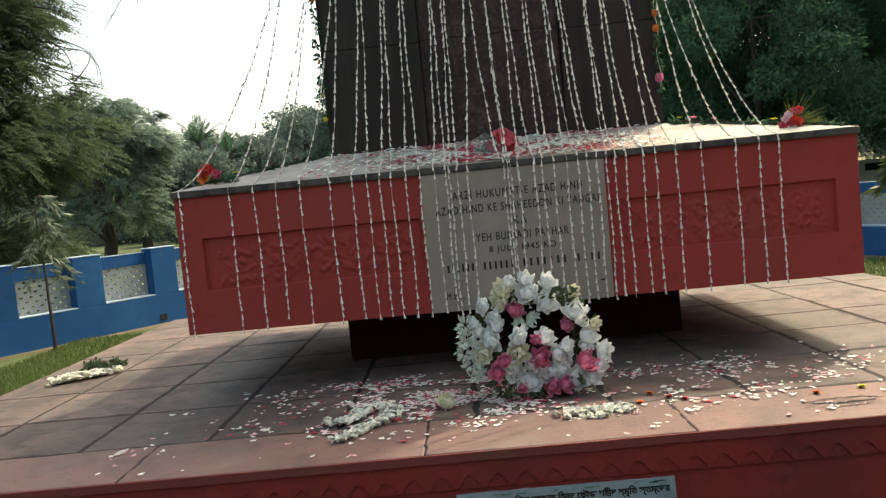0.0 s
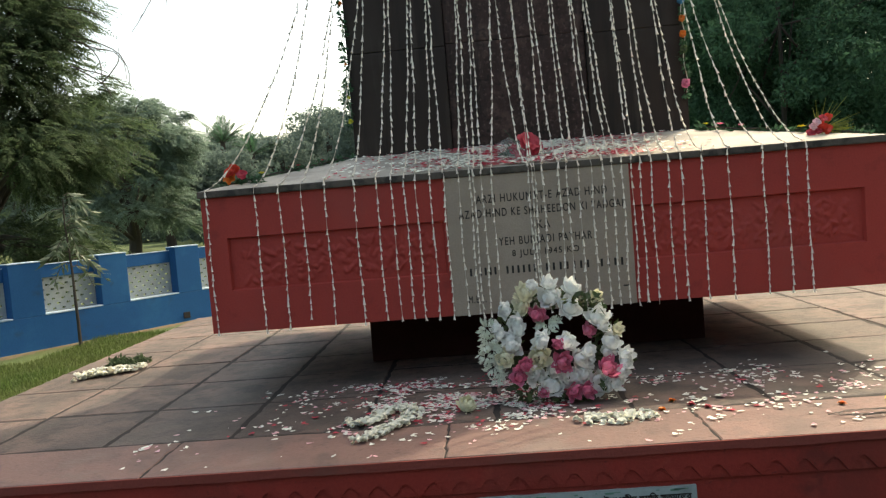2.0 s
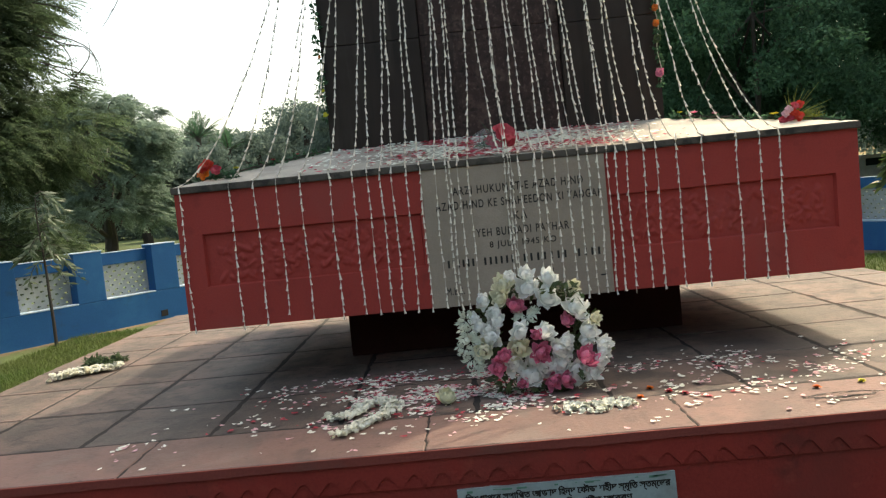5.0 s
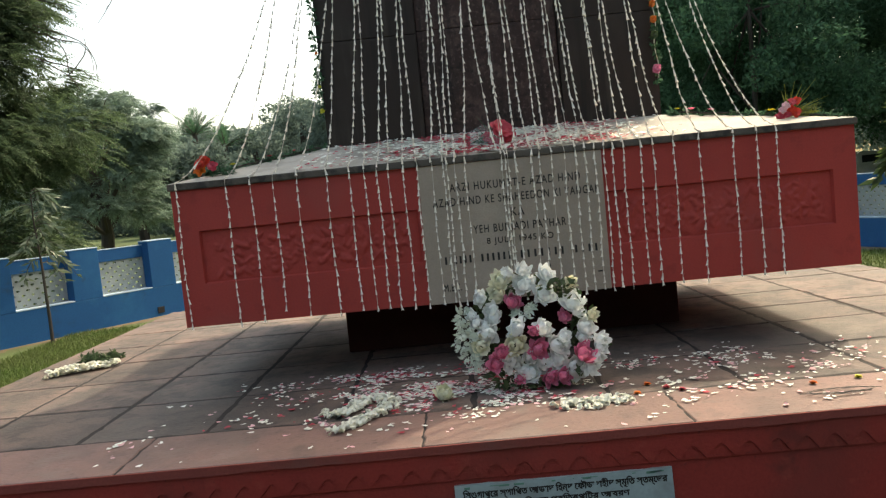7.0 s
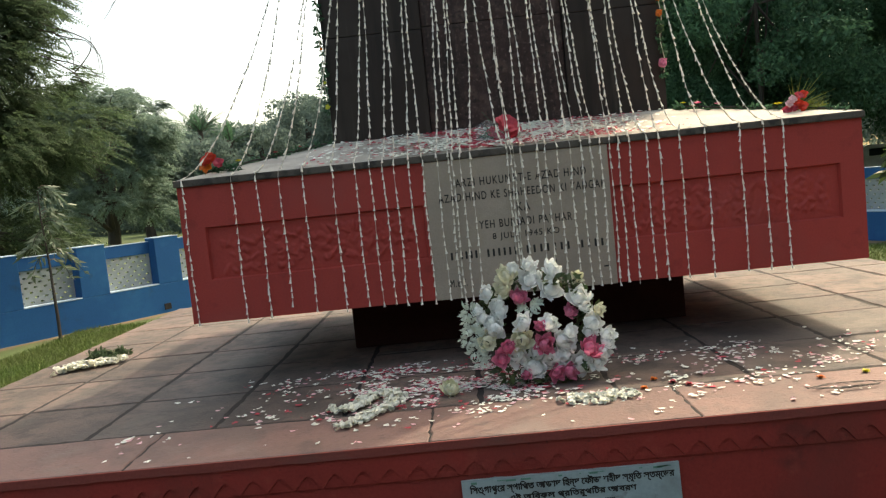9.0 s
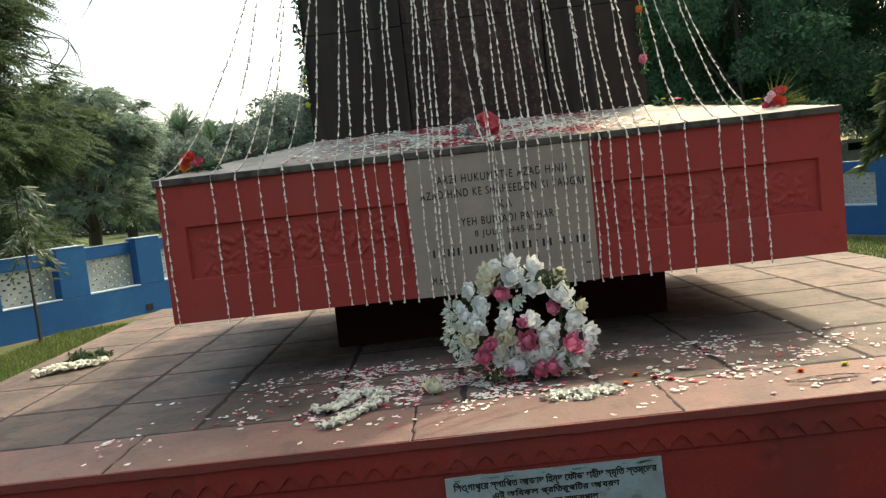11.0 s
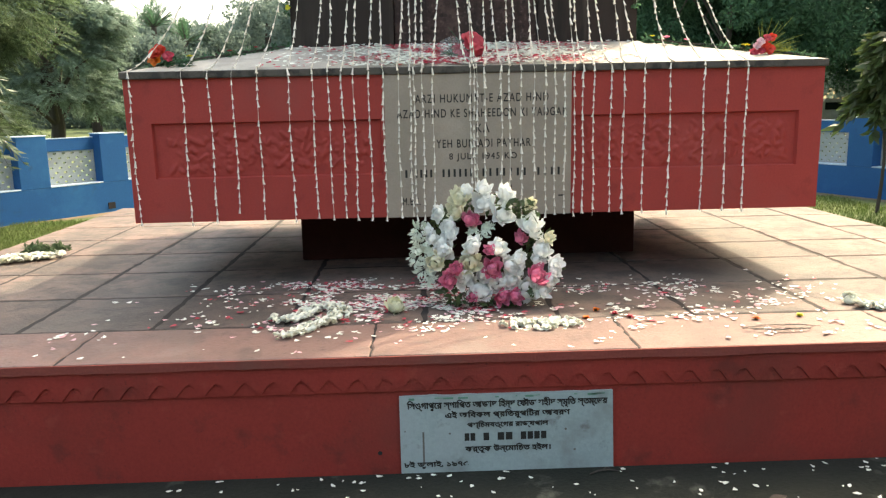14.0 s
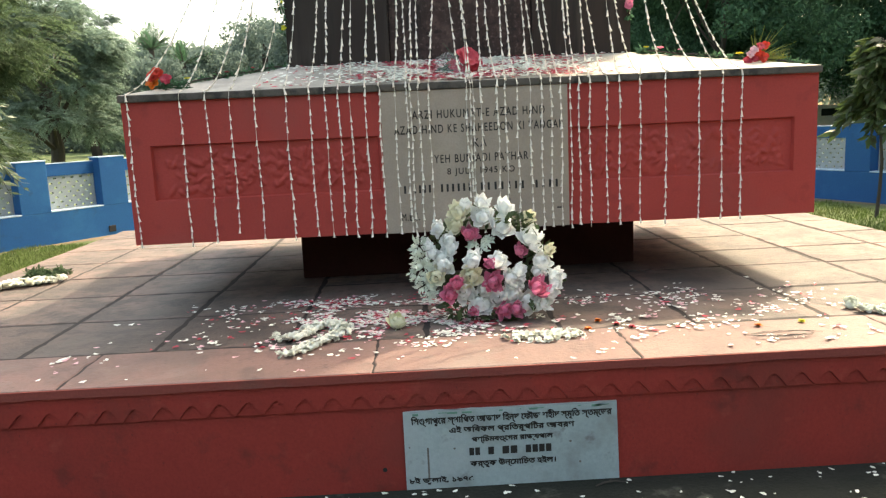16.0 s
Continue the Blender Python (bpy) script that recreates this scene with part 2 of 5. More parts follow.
def thing(name, at=(0, 0, 0), turn=0.0):
    ob = new(name)
    ob.matrix_basis = pose(*at, 0, 0, turn)
    ob.empty_display_size = 0.1
    return ob


def box(x0, x1, y0, y1, z0, z1, bevel=0.0, bm=None):
    bm = bm or bmesh.new()
    made = bmesh.ops.create_cube(bm, size=1.0)["verts"]
    for v in made:
        v.co = Vector(((x0 + x1) / 2 + v.co.x * (x1 - x0), (y0 + y1) / 2 + v.co.y * (y1 - y0), (z0 + z1) / 2 + v.co.z * (z1 - z0)))
    if bevel:
        edges = {e for v in made for e in v.link_edges}
        bmesh.ops.bevel(bm, geom=list(edges), offset=bevel, segments=2, affect="EDGES", profile=0.6)
    return bm


def tube(points, radii, sides=8, bm=None, close=True):
    bm = bm or bmesh.new()
    rings = []
    for i, p in enumerate(points):
        a, b = Vector(points[max(i - 1, 0)]), Vector(points[min(i + 1, len(points) - 1)])
        way = (b - a).normalized()
        side = way.cross(Vector((0.31, 0.77, 0.55))).normalized()
        other = way.cross(side)
        rings.append([bm.verts.new(Vector(p) + (side * math.cos(k * math.tau / sides) + other * math.sin(k * math.tau / sides)) * radii[i]) for k in range(sides)])
    for r, s in zip(rings, rings[1:]):
        for k in range(sides):
            bm.faces.new((r[k], r[(k + 1) % sides], s[(k + 1) % sides], s[k]))
    if close:
        bm.faces.new(rings[0][::-1])
        bm.faces.new(rings[-1])
    return bm


# ---- large structure ----
TOP = 0.55            # height of the platform
PX0, PX1, PY0, PY1 = -3.2, 3.66, 3.06, 8.25


def ground():
    bm = bmesh.new()
    bmesh.ops.create_grid(bm, x_segments=60, y_segments=60, size=600)
    for v in bm.verts:
        # finer towards the middle
        v.co.x = math.copysign(abs(v.co.x / 600) ** 2.2 * 600, v.co.x)
        v.co.y = math.copysign(abs(v.co.y / 600) ** 2.2 * 600, v.co.y) + 8
        far = max(0.0, math.hypot(v.co.x, v.co.y - 6) - 15)
        v.co.z = min(0.4, far * 0.009) - 0.004
    ob = new("ground", mesh_of(bm, GRASS, "ground", True))
    tagged(ob, "uneven grass lawn with dry yellow patches round the memorial", "lawn", kind="structure")


ground()
ob = new("pavement", mesh_of(box(-7.0, 7.0, -4.0, PY0 + 0.02, -0.2, 0.012), PAVE))
tagged(ob, "dark stained stone paving in front of the plinth", "paving", kind="structure")

platform = new("platform", mesh_of(box(PX0 + 0.03, PX1 - 0.03, PY0 + 0.03, PY1 - 0.03, -0.1, TOP - 0.045), RED_WALL))
tagged(platform, "red painted masonry plinth paved with worn sandstone tiles", "plinth", kind="structure")
part("bedding", box(PX0 + 0.012, PX1 - 0.012, PY0 + 0.012, PY1 - 0.012, TOP - 0.045, TOP - 0.0045), JOINT, platform)

# pylon and slab
SX0, SX1, SY0, SY1, SZ0, SZ1 = -1.625, 2.318, 4.40, 6.85, 0.935, 1.737
TX0, TX1, TY0, TY1, TZ = -0.80, 1.445, 5.15, 6.10, 5.2
memorial = tagged(thing("memorial", (0, 0, TOP)), "red painted cantilevered memorial slab under a dark granite pylon", "memorial")
memorial.matrix_basis = Matrix.Identity(4)


def slab_body():
    """The slab with two sunk relief panels and the place of the inscription in its front."""
    bm = bmesh.new()
    xs = [SX0, -1.488, -0.205, -0.183, 0.873, 0.893, 2.186, SX1]
    zs = [SZ0, 1.182, 1.495, SZ1]
    grid = [[bm.verts.new((x, SY0, z)) for z in zs] for x in xs]
    for i in range(len(xs) - 1):
        for j in range(3):
            if j == 1 and i in (1, 5):
                continue
            bm.faces.new((grid[i][j], grid[i + 1][j], grid[i + 1][j + 1], grid[i][j + 1]))
    for i in (1, 5):
        ring = [grid[i][1], grid[i + 1][1], grid[i + 1][2], grid[i][2]]
        deep = [bm.verts.new((v.co.x + (0.008 if k in (0, 3) else -0.008), SY0 + 0.025, v.co.z + (0.008 if k < 2 else -0.008))) for k, v in enumerate(ring)]
        for k in range(4):
            bm.faces.new((ring[k], ring[(k + 1) % 4], deep[(k + 1) % 4], deep[k]))
        bm.faces.new(deep)
    back = {}
    for i in (0, len(xs) - 1):
        for j in (0, 3):
            back[i, j] = bm.verts.new((xs[i], SY1, zs[j]))
    n = len(xs) - 1
    bm.faces.new((back[0, 0], back[n, 0], back[n, 3], back[0, 3]))
    for i, j in ((0, 0), ):
        bm.faces.new([grid[0][k] for k in range(4)] + [back[0, 3], back[0, 0]])
        bm.faces.new([grid[n][k] for k in range(3, -1, -1)] + [back[n, 0], back[n, 3]])
        bm.faces.new([grid[k][0] for k in range(n, -1, -1)] + [back[0, 0], back[n, 0]])
        bm.faces.new([grid[k][3] for k in range(n + 1)] + [back[n, 3], back[0, 3]])
    return bm


slab = part("slab", slab_body(), RED, memorial, "red painted concrete slab with sunk relief panels")


def relief(x0, x1, seed):
    """Low rounded lumps, as of a worn frieze, inside a sunk panel."""
    rnd = random.Random(seed)
    nx, nz, z0, z1 = 170, 42, 1.192, 1.485
    lumps = [(rnd.uniform(x0 + 0.06, x1 - 0.06), rnd.uniform(z0 + 0.03, z1 - 0.05), rnd.uniform(0.007, 0.020), rnd.uniform(0.010, 0.042), rnd.uniform(-1.2, 1.2), rnd.uniform(0.003, 0.015)) for _ in range(210)]
    verts, faces = [], []
    for i in range(nx + 1):
        for j in range(nz + 1):
            x, z = x0 + (x1 - x0) * i / nx, z0 + (z1 - z0) * j / nz
            rise = 0.0
            for lx, lz, a, b, tilt, up in lumps:
                u = (x - lx) * math.cos(tilt) + (z - lz) * math.sin(tilt)
                w = -(x - lx) * math.sin(tilt) + (z - lz) * math.cos(tilt)
                d = (u / a) ** 2 + (w / b) ** 2
                if d < 1:
                    rise = max(rise, up * (1 - d) ** 0.5)
            rise += 0.002 * noise.noise((x * 40, z * 40, seed))
            edge = min(i, nx - i, j, nz - j)
            verts.append((x, SY0 + 0.024 - (rise if edge > 1 else 0), z))
    for i in range(nx):
        for j in range(nz):
            a = i * (nz + 1) + j
            faces.append((a, a + nz + 1, a + nz + 2, a + 1))
    return from_arrays("relief_panel", verts, faces, RED, True)


part("relief_panel", relief(-1.478, -0.215, 3), None, slab, "worn red painted relief frieze")
part("relief_panel", relief(0.903, 2.176, 8), None, slab, "worn red painted relief frieze")
inscription = part("inscription_panel", box(-0.185, 0.872, SY0 - 0.012, SY0 + 0.02, SZ0 - 0.002, SZ1 - 0.001, 0.003), GREY, memorial, "grey stone panel with dark incised lettering")
part("cap", box(SX0 - 0.012, SX1 + 0.012, SY0 - 0.022, SY1 + 0.02, SZ1, SZ1 + 0.040, 0.008), CAP, memorial, "dark weathered cement edge")


def hipped_roof():
    bm = bmesh.new()
    z0, z1 = SZ1 + 0.0405, 1.955
    low = [bm.verts.new(c) for c in ((SX0 - 0.008, SY0 - 0.018, z0), (SX1 + 0.008, SY0 - 0.018, z0), (SX1 + 0.008, SY1 + 0.016, z0), (SX0 - 0.008, SY1 + 0.016, z0))]
    high = [bm.verts.new(c) for c in ((TX0 + 0.02, TY0 + 0.02, z1), (TX1 - 0.02, TY0 + 0.02, z1), (TX1 - 0.02, TY1 - 0.02, z1), (TX0 + 0.02, TY1 - 0.02, z1))]
    for k in range(4):
        bm.faces.new((low[k], low[(k + 1) % 4], high[(k + 1) % 4], high[k]))
    bm.faces.new(low[::-1])
    bm.faces.new(high)
    return bm


part("roof", hipped_roof(), CEMENT, memorial, "sloping grey cement roof of the slab")
part("pedestal", box(TX0, TX1 + 0.01, 5.12, 6.1, TOP, SZ0, 0.01), MAROON, memorial, "pedestal under the slab, coloured dark for its deep shade")
pylon = part("pylon", box(TX0 + 0.03, TX1 - 0.03, TY0 + 0.05, TY1, SZ1, TZ, 0.01), GRANITE, memorial, "tall dark granite pylon")
for row, (z0, z1) in enumerate(((1.85, 2.64), (2.644, 3.55), (3.554, 4.4), (4.404, TZ))):
    for x0, x1, mat_, y in ((TX0, -0.139, GRANITE, TY0), (-0.135, 0.796, RED_GRANITE, TY0 + 0.035), (0.80, TX1, GRANITE, TY0)):
        zz = 0.02 if mat_ is RED_GRANITE and row else 0.0
        zy = 0.02 if mat_ is RED_GRANITE and row < 3 else 0.0
        part("facing_slab", box(x0, x1, y, TY0 + 0.06, z0 + zz, z1 + zy, 0.004), mat_, pylon, "polished red granite facing" if mat_ is RED_GRANITE else "dark granite facing")
    for x0, x1 in ((TX0 - 0.001, TX0 + 0.04), (TX1 - 0.04, TX1 + 0.001)):
        part("side_facing", box(x0, x1, TY0 + 0.061, TY1 + 0.01, z0, z1, 0.004), GRANITE, pylon)


# ---- enclosing wall ----
def wall_piece(start, way, bays, name):
    """A blue wall: flush base and piers, with bays sunk behind them that hold white pierced panels."""
    way = Vector((*way, 0)).normalized()
    ob = new(name)
    ob.matrix_basis = Matrix.Translation((*start, 0)) @ Matrix.Rotation(math.atan2(way.y, way.x), 4, "Z")
    tagged(ob, "blue painted garden wall with white pierced panels", "wall", kind="structure")
    pitch, pier, length = 1.28, 0.44, 1.28 * bays
    part("wall_base", box(0, length, 0.0, 0.26, -0.3, 0.48, 0.006), BLUE, ob)
    panel = mesh_of(pierced(pitch - pier - 0.004), WHITE_PAINT)
    post = mesh_of(box(0, pier, 0.0, 0.26, 0.4805, 1.235, 0.010), BLUE)
    top = mesh_of(box(-0.006, pier + 0.006, -0.006, 0.266, 1.2355, 1.250, 0.004), PALE_BLUE)
    sill = mesh_of(box(pier, pitch, -0.004, 0.185, 0.4805, 0.500, 0.004), PALE_BLUE)
    beam = mesh_of(box(pier, pitch, 0.17, 0.255, 1.0, 1.185, 0.004), BLUE)
    ledge = mesh_of(box(pier + 0.001, pitch - 0.001, 0.165, 0.26, 1.1855, 1.196), PALE_BLUE)
    for k in range(bays):
        x = k * pitch
        for name_, me in (("pier", post), ("pier_top", top), ("sill", sill), ("beam", beam), ("beam_top", ledge)):
            part(name_, me, None, ob).location = (x, 0, 0)
        part("pierced_panel", panel, None, ob).location = (x + pier + 0.002, 0.19, 0.501)
    verts, faces = [], []
    for k in range(bays * 12 + 1):
        x = k * length / (bays * 12)
        verts += [(x, -0.22 - 0.22 * noise.noise((x * 1.3, start[0], 0)) - 0.12 * noise.noise((x * 7, start[1], 3)), 0.002), (x, 0.05, 0.012)]
    faces = [(2 * k, 2 * k + 2, 2 * k + 3, 2 * k + 1) for k in range(bays * 12)]
    part("bare_earth", from_arrays("bare_earth", verts, faces, EARTH), None, ob, "strip of dry trodden earth")
    return ob


def pierced(width, height=0.498, nx=6, nz=7):
    """A thin panel with staggered pointed holes."""
    bm = bmesh.new()
    cw, ch, thick = width / nx, height / nz, 0.035
    for j in range(nz):
        off = 0.5 if j % 2 else 0.0
        for i in range(-1 if off else 0, nx):
            x0, z0 = (i + off) * cw, j * ch
            xa, xb = max(0, x0), min(width, x0 + cw)
            if xb - xa < cw * 0.9:
                loops = [[(xa, z0), (xb, z0), (xb, z0 + ch), (xa, z0 + ch)]]
            else:
                cx, cz, a, b = x0 + cw / 2, z0 + ch / 2, cw * 0.20, ch * 0.26
                hole = [(cx - a, cz - b * 0.4), (cx, cz - b), (cx + a, cz - b * 0.4), (cx + a * 0.8, cz + b * 0.7), (cx - a * 0.8, cz + b * 0.7)]
                outer = [(xa, z0), (cx, z0), (xb, z0), (xb, z0 + ch), (xa, z0 + ch)]
                loops = [[outer[k], outer[(k + 1) % 5], hole[(k + 1) % 5], hole[k]] for k in range(5)]
                for k in range(5):
                    p, q = hole[k], hole[(k + 1) % 5]
                    bm.faces.new([bm.verts.new(c) for c in ((p[0], 0, p[1]), (q[0], 0, q[1]), (q[0], thick, q[1]), (p[0], thick, p[1]))])
            for loop in loops:
                bm.faces.new([bm.verts.new((x, 0, z)) for x, z in loop])
                bm.faces.new([bm.verts.new((x, thick, z)) for x, z in loop[::-1]])
    bmesh.ops.remove_doubles(bm, verts=bm.verts, dist=0.0005)
    return bm


W1 = Vector((1.38, 1.92)).normalized()
west = wall_piece((-4.95 - W1.x * 10.25, 12.14 - W1.y * 10.25), W1, 14, "wall_west")
part("drain_hole", box(10.28, 10.40, -0.012, 0.002, 0.06, 0.16, 0.004), DARK_HOLE, west)
wall_piece((4.83, 16.73), (0.385, -0.923), 9, "wall_east")
wall_piece((-0.47, 18.37), (5.3, -1.64), 4, "wall_north")


# ---- trees ----
def leaf_cloud(name, centres, per, size, seed, mat_, droop=0.3, narrow=0.45):
    """Many small bent leaves in uneven clumps; centres: (x, y, z, radius)."""
    rng = np.random.default_rng(seed)
    allv, alln = [], 0
    for cx, cy, cz, r in centres:
        n = int(per * r * r)
        d = rng.normal(size=(n, 3))
        d /= np.linalg.norm(d, axis=1)[:, None]
        rad = r * rng.uniform(0.35, 1.0, n) ** 0.6
        p = d * rad[:, None] * np.array([1.0, 1.0, 0.75]) + np.array([cx, cy, cz])
        a = rng.normal(size=(n, 3))
        a[:, 2] -= droop * 2
        a /= np.linalg.norm(a, axis=1)[:, None]
        b = np.cross(a, rng.normal(size=(n, 3)))
        b /= np.linalg.norm(b, axis=1)[:, None]
        s = (size * rng.uniform(0.6, 1.4, n))[:, None]
        quad = np.stack([p, p + a * s * 0.5 + b * s * narrow * 0.5, p + a * s, p + a * s * 0.5 - b * s * narrow * 0.5], 1)
        allv.append(quad.reshape(-1, 3))
        alln += n
    verts = np.concatenate(allv)
    faces = np.arange(alln * 4).reshape(-1, 4)
    me = bpy.data.meshes.new(name)
    me.vertices.add(len(verts))
    me.vertices.foreach_set("co", verts.astype(np.float32).ravel())
    me.loops.add(alln * 4)
    me.loops.foreach_set("vertex_index", faces.ravel().astype(np.int32))
    me.polygons.add(alln)
    me.polygons.foreach_set("loop_start", (np.arange(alln) * 4).astype(np.int32))
    me.update()
    me.materials.append(mat_)
    return me


def tree(name, label, at, height, spread, seed, mat_, leaf=0.28, per=90, crown_low=0.35, clumps=26, trunk=0.22, droop=0.3, narrow=0.45, group=""):
    rnd = random.Random(seed)
    ob = tagged(thing(name, at), label, "tree", group)
    bend = [rnd.uniform(-0.4, 0.4) for _ in range(4)]
    axis = [(bend[0] * k * 0.3, bend[1] * k * 0.3, height * 0.8 * k / 5) for k in range(6)]
    part("trunk", tube([(p[0], p[1], p[2] - (0.2 if i == 0 else 0)) for i, p in enumerate(axis)], [trunk * (1 - 0.16 * k) for k in range(6)]), BARK, ob)
    centres = []
    for k in range(clumps):
        u = rnd.random()
        z = height * (crown_low + (1 - crown_low) * u)
        r = spread * math.sin(math.pi * min(1, 0.18 + 0.75 * u)) ** 0.6 * rnd.uniform(0.35, 1.0)
        a = rnd.uniform(0, math.tau)
        rad = spread * rnd.uniform(0.13, 0.36)
        centres.append((r * math.cos(a), r * math.sin(a), min(z, height - rad * 0.6), rad))
    for c in centres[:9]:
        base = axis[2 + rnd.randrange(3)]
        mid = [(base[0] + c[0]) / 2, (base[1] + c[1]) / 2, (base[2] + c[2]) / 2 + 0.3]
        part("limb", tube([base, mid, c[:3]], [trunk * 0.4, trunk * 0.25, trunk * 0.08], 6), BARK, ob)
    part("crown", leaf_cloud("crown", centres, per, leaf, seed, mat_, droop, narrow), None, ob)
    return ob




def frond_cloud(name, roots, ways, length, pairs, leaflet, slim, seed, mat_, droop=0.35):
    """Feathery sprays: each a drooping midrib with pairs of narrow leaflets."""
    rng = np.random.default_rng(seed)
    p, w = np.array(roots, dtype=float), np.array(ways, dtype=float)
    n = len(p)
    w /= np.linalg.norm(w, axis=1)[:, None]
    side = np.cross(w, np.array([0.0, 0.0, 1.0]) + rng.normal(0, 0.35, (n, 3)))
    side /= np.linalg.norm(side, axis=1)[:, None] + 1e-6
    long = (length * rng.uniform(0.6, 1.3, n))[:, None]
    quads = []
    for k in range(pairs):
        u = 0.12 + 0.88 * k / (pairs - 1)
        c = p + w * long * u
        c[:, 2] -= (droop * long * u * u)[:, 0]
        ahead = w.copy()
        ahead[:, 2] -= 2 * droop * u
        size = leaflet * (0.55 + 0.6 * math.sin(math.pi * (0.15 + 0.8 * u)))
        for sign in (-1, 1):
            way = side * sign + ahead * 0.55 + rng.normal(0, 0.16, (n, 3))
            way[:, 2] -= 0.25
            way *= size / np.linalg.norm(way, axis=1)[:, None]
            wide = ahead * slim * size + rng.normal(0, 0.12 * slim * size, (n, 3))
            quads.append(np.stack([c, c + way * 0.5 + wide, c + way, c + way * 0.5 - wide], 1))
    verts = np.concatenate(quads).reshape(-1, 3)
    count = len(verts) // 4
    me = bpy.data.meshes.new(name)
    me.vertices.add(len(verts))
    me.vertices.foreach_set("co", verts.astype(np.float32).ravel())
    me.loops.add(count * 4)
    me.loops.foreach_set("vertex_index", np.arange(count * 4, dtype=np.int32))
    me.polygons.add(count)
    me.polygons.foreach_set("loop_start", (np.arange(count) * 4).astype(np.int32))
    me.update()
    me.materials.append(mat_)
    return me


def feathery_tree(label, at, height, spread, seed, mat_, low, clumps, per, spray, pairs, leaflet, slim, trunk=0.28, group=""):
    """A tree of flat, uneven tiers of feathery sprays on real limbs."""
    rnd = random.Random(seed)
    rng = np.random.default_rng(seed)
    ob = tagged(thing("leafy_tree", at), label, "tree", group)
    axis = [(0.12 * math.sin(k * 1.3 + seed), 0.12 * math.cos(k + seed), height * 0.85 * k / 6 - (0.2 if k == 0 else 0)) for k in range(7)]
    part("trunk", tube(axis, [trunk * (1 - 0.14 * k) for k in range(7)]), BARK, ob)
    roots, ways = [], []
    for k in range(clumps):
        u, a = rnd.random() ** 0.8, rnd.uniform(0, math.tau)
        shape = math.sin(math.pi * min(1.0, 0.22 + 0.70 * u)) ** 0.7
        r = spread * shape * rnd.uniform(0.30, 1.0) ** 0.6 * rnd.uniform(0.8, 1.12)
        size = spread * rnd.uniform(0.14, 0.34)
        c = Vector((r * math.cos(a), r * math.sin(a), height * (low + (1 - low) * u) - size * 0.3))
        if k % 3 == 0:
            base = Vector(axis[min(5, max(1, int(c.z / height * 5)))])
            mid = base.lerp(c, 0.55) + Vector((0, 0, 0.25))
            part("limb", tube([base, mid, c], [trunk * 0.34, trunk * 0.2, trunk * 0.05], 6), BARK, ob)
        n = int(per * size * size)
        d = rng.normal(size=(n, 3))
        d /= np.linalg.norm(d, axis=1)[:, None]
        rad = size * rng.uniform(0.05, 1.0, n) ** 0.5
        roots.append(d * rad[:, None] * np.array([1, 1, 0.42]) + np.array(c))
        out = d * np.array([1, 1, 0.5]) + np.array([math.cos(a), math.sin(a), 0.12]) * 0.8 + rng.normal(0, 0.25, (n, 3))
        ways.append(out)
    part("crown", frond_cloud("crown", np.concatenate(roots), np.concatenate(ways), spray, pairs, leaflet, slim, seed, mat_), None, ob)
    return ob
def hedge():
    rng = random.Random(4)
    centres = [(-34 + k * 0.9 + rng.uniform(-0.2, 0.2), 60 + rng.uniform(-0.5, 0.5), 0.85 + rng.uniform(-0.08, 0.12), 0.62) for k in range(44)]
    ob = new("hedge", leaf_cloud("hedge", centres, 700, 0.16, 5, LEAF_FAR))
    tagged(ob, "low clipped green hedge across the lawn", "hedge", kind="stuff")


hedge()
feathery_tree("large dark tree with drooping feathery foliage", (-9.5, 13.6, 0), 8.6, 2.7, 11, LEAF_NEAR, 0.10, 125, 190, 0.46, 11, 0.085, 0.20)
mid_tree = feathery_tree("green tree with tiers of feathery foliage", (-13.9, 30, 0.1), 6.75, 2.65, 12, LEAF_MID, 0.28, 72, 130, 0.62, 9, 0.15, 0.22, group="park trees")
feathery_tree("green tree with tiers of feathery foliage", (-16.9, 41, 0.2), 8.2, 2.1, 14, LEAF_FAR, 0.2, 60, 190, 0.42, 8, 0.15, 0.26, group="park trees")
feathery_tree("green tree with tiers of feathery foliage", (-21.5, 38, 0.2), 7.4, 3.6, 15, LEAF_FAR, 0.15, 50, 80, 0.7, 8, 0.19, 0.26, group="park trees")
# far trees, their haze painted into the leaf colour
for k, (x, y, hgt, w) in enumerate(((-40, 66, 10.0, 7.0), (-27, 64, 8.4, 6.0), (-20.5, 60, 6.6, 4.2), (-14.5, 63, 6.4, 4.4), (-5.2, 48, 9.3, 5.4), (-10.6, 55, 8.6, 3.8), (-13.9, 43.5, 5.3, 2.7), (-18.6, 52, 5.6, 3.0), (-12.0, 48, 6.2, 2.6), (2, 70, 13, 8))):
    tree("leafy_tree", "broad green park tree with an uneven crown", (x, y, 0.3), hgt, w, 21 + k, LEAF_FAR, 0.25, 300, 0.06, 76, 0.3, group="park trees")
for k, (x, y, hgt, w, low) in enumerate(((5.5, 30, 11, 5.0, 0.02), (10.2, 27, 12.5, 5.0, 0.17), (15.6, 24, 12, 4.6, 0.18), (8.4, 21, 8.6, 3.0, 0.12), (20, 26, 12, 5.5, 0.02), (15.5, 33, 15, 6, 0.30))):
    tree("leafy_tree", "dense dark green tree in a row behind the wall", (x, y, 0.1), hgt, w, 30 + k, LEAF_DARK, 0.13, 1100, low, 84, 0.10, group="trees behind the wall")
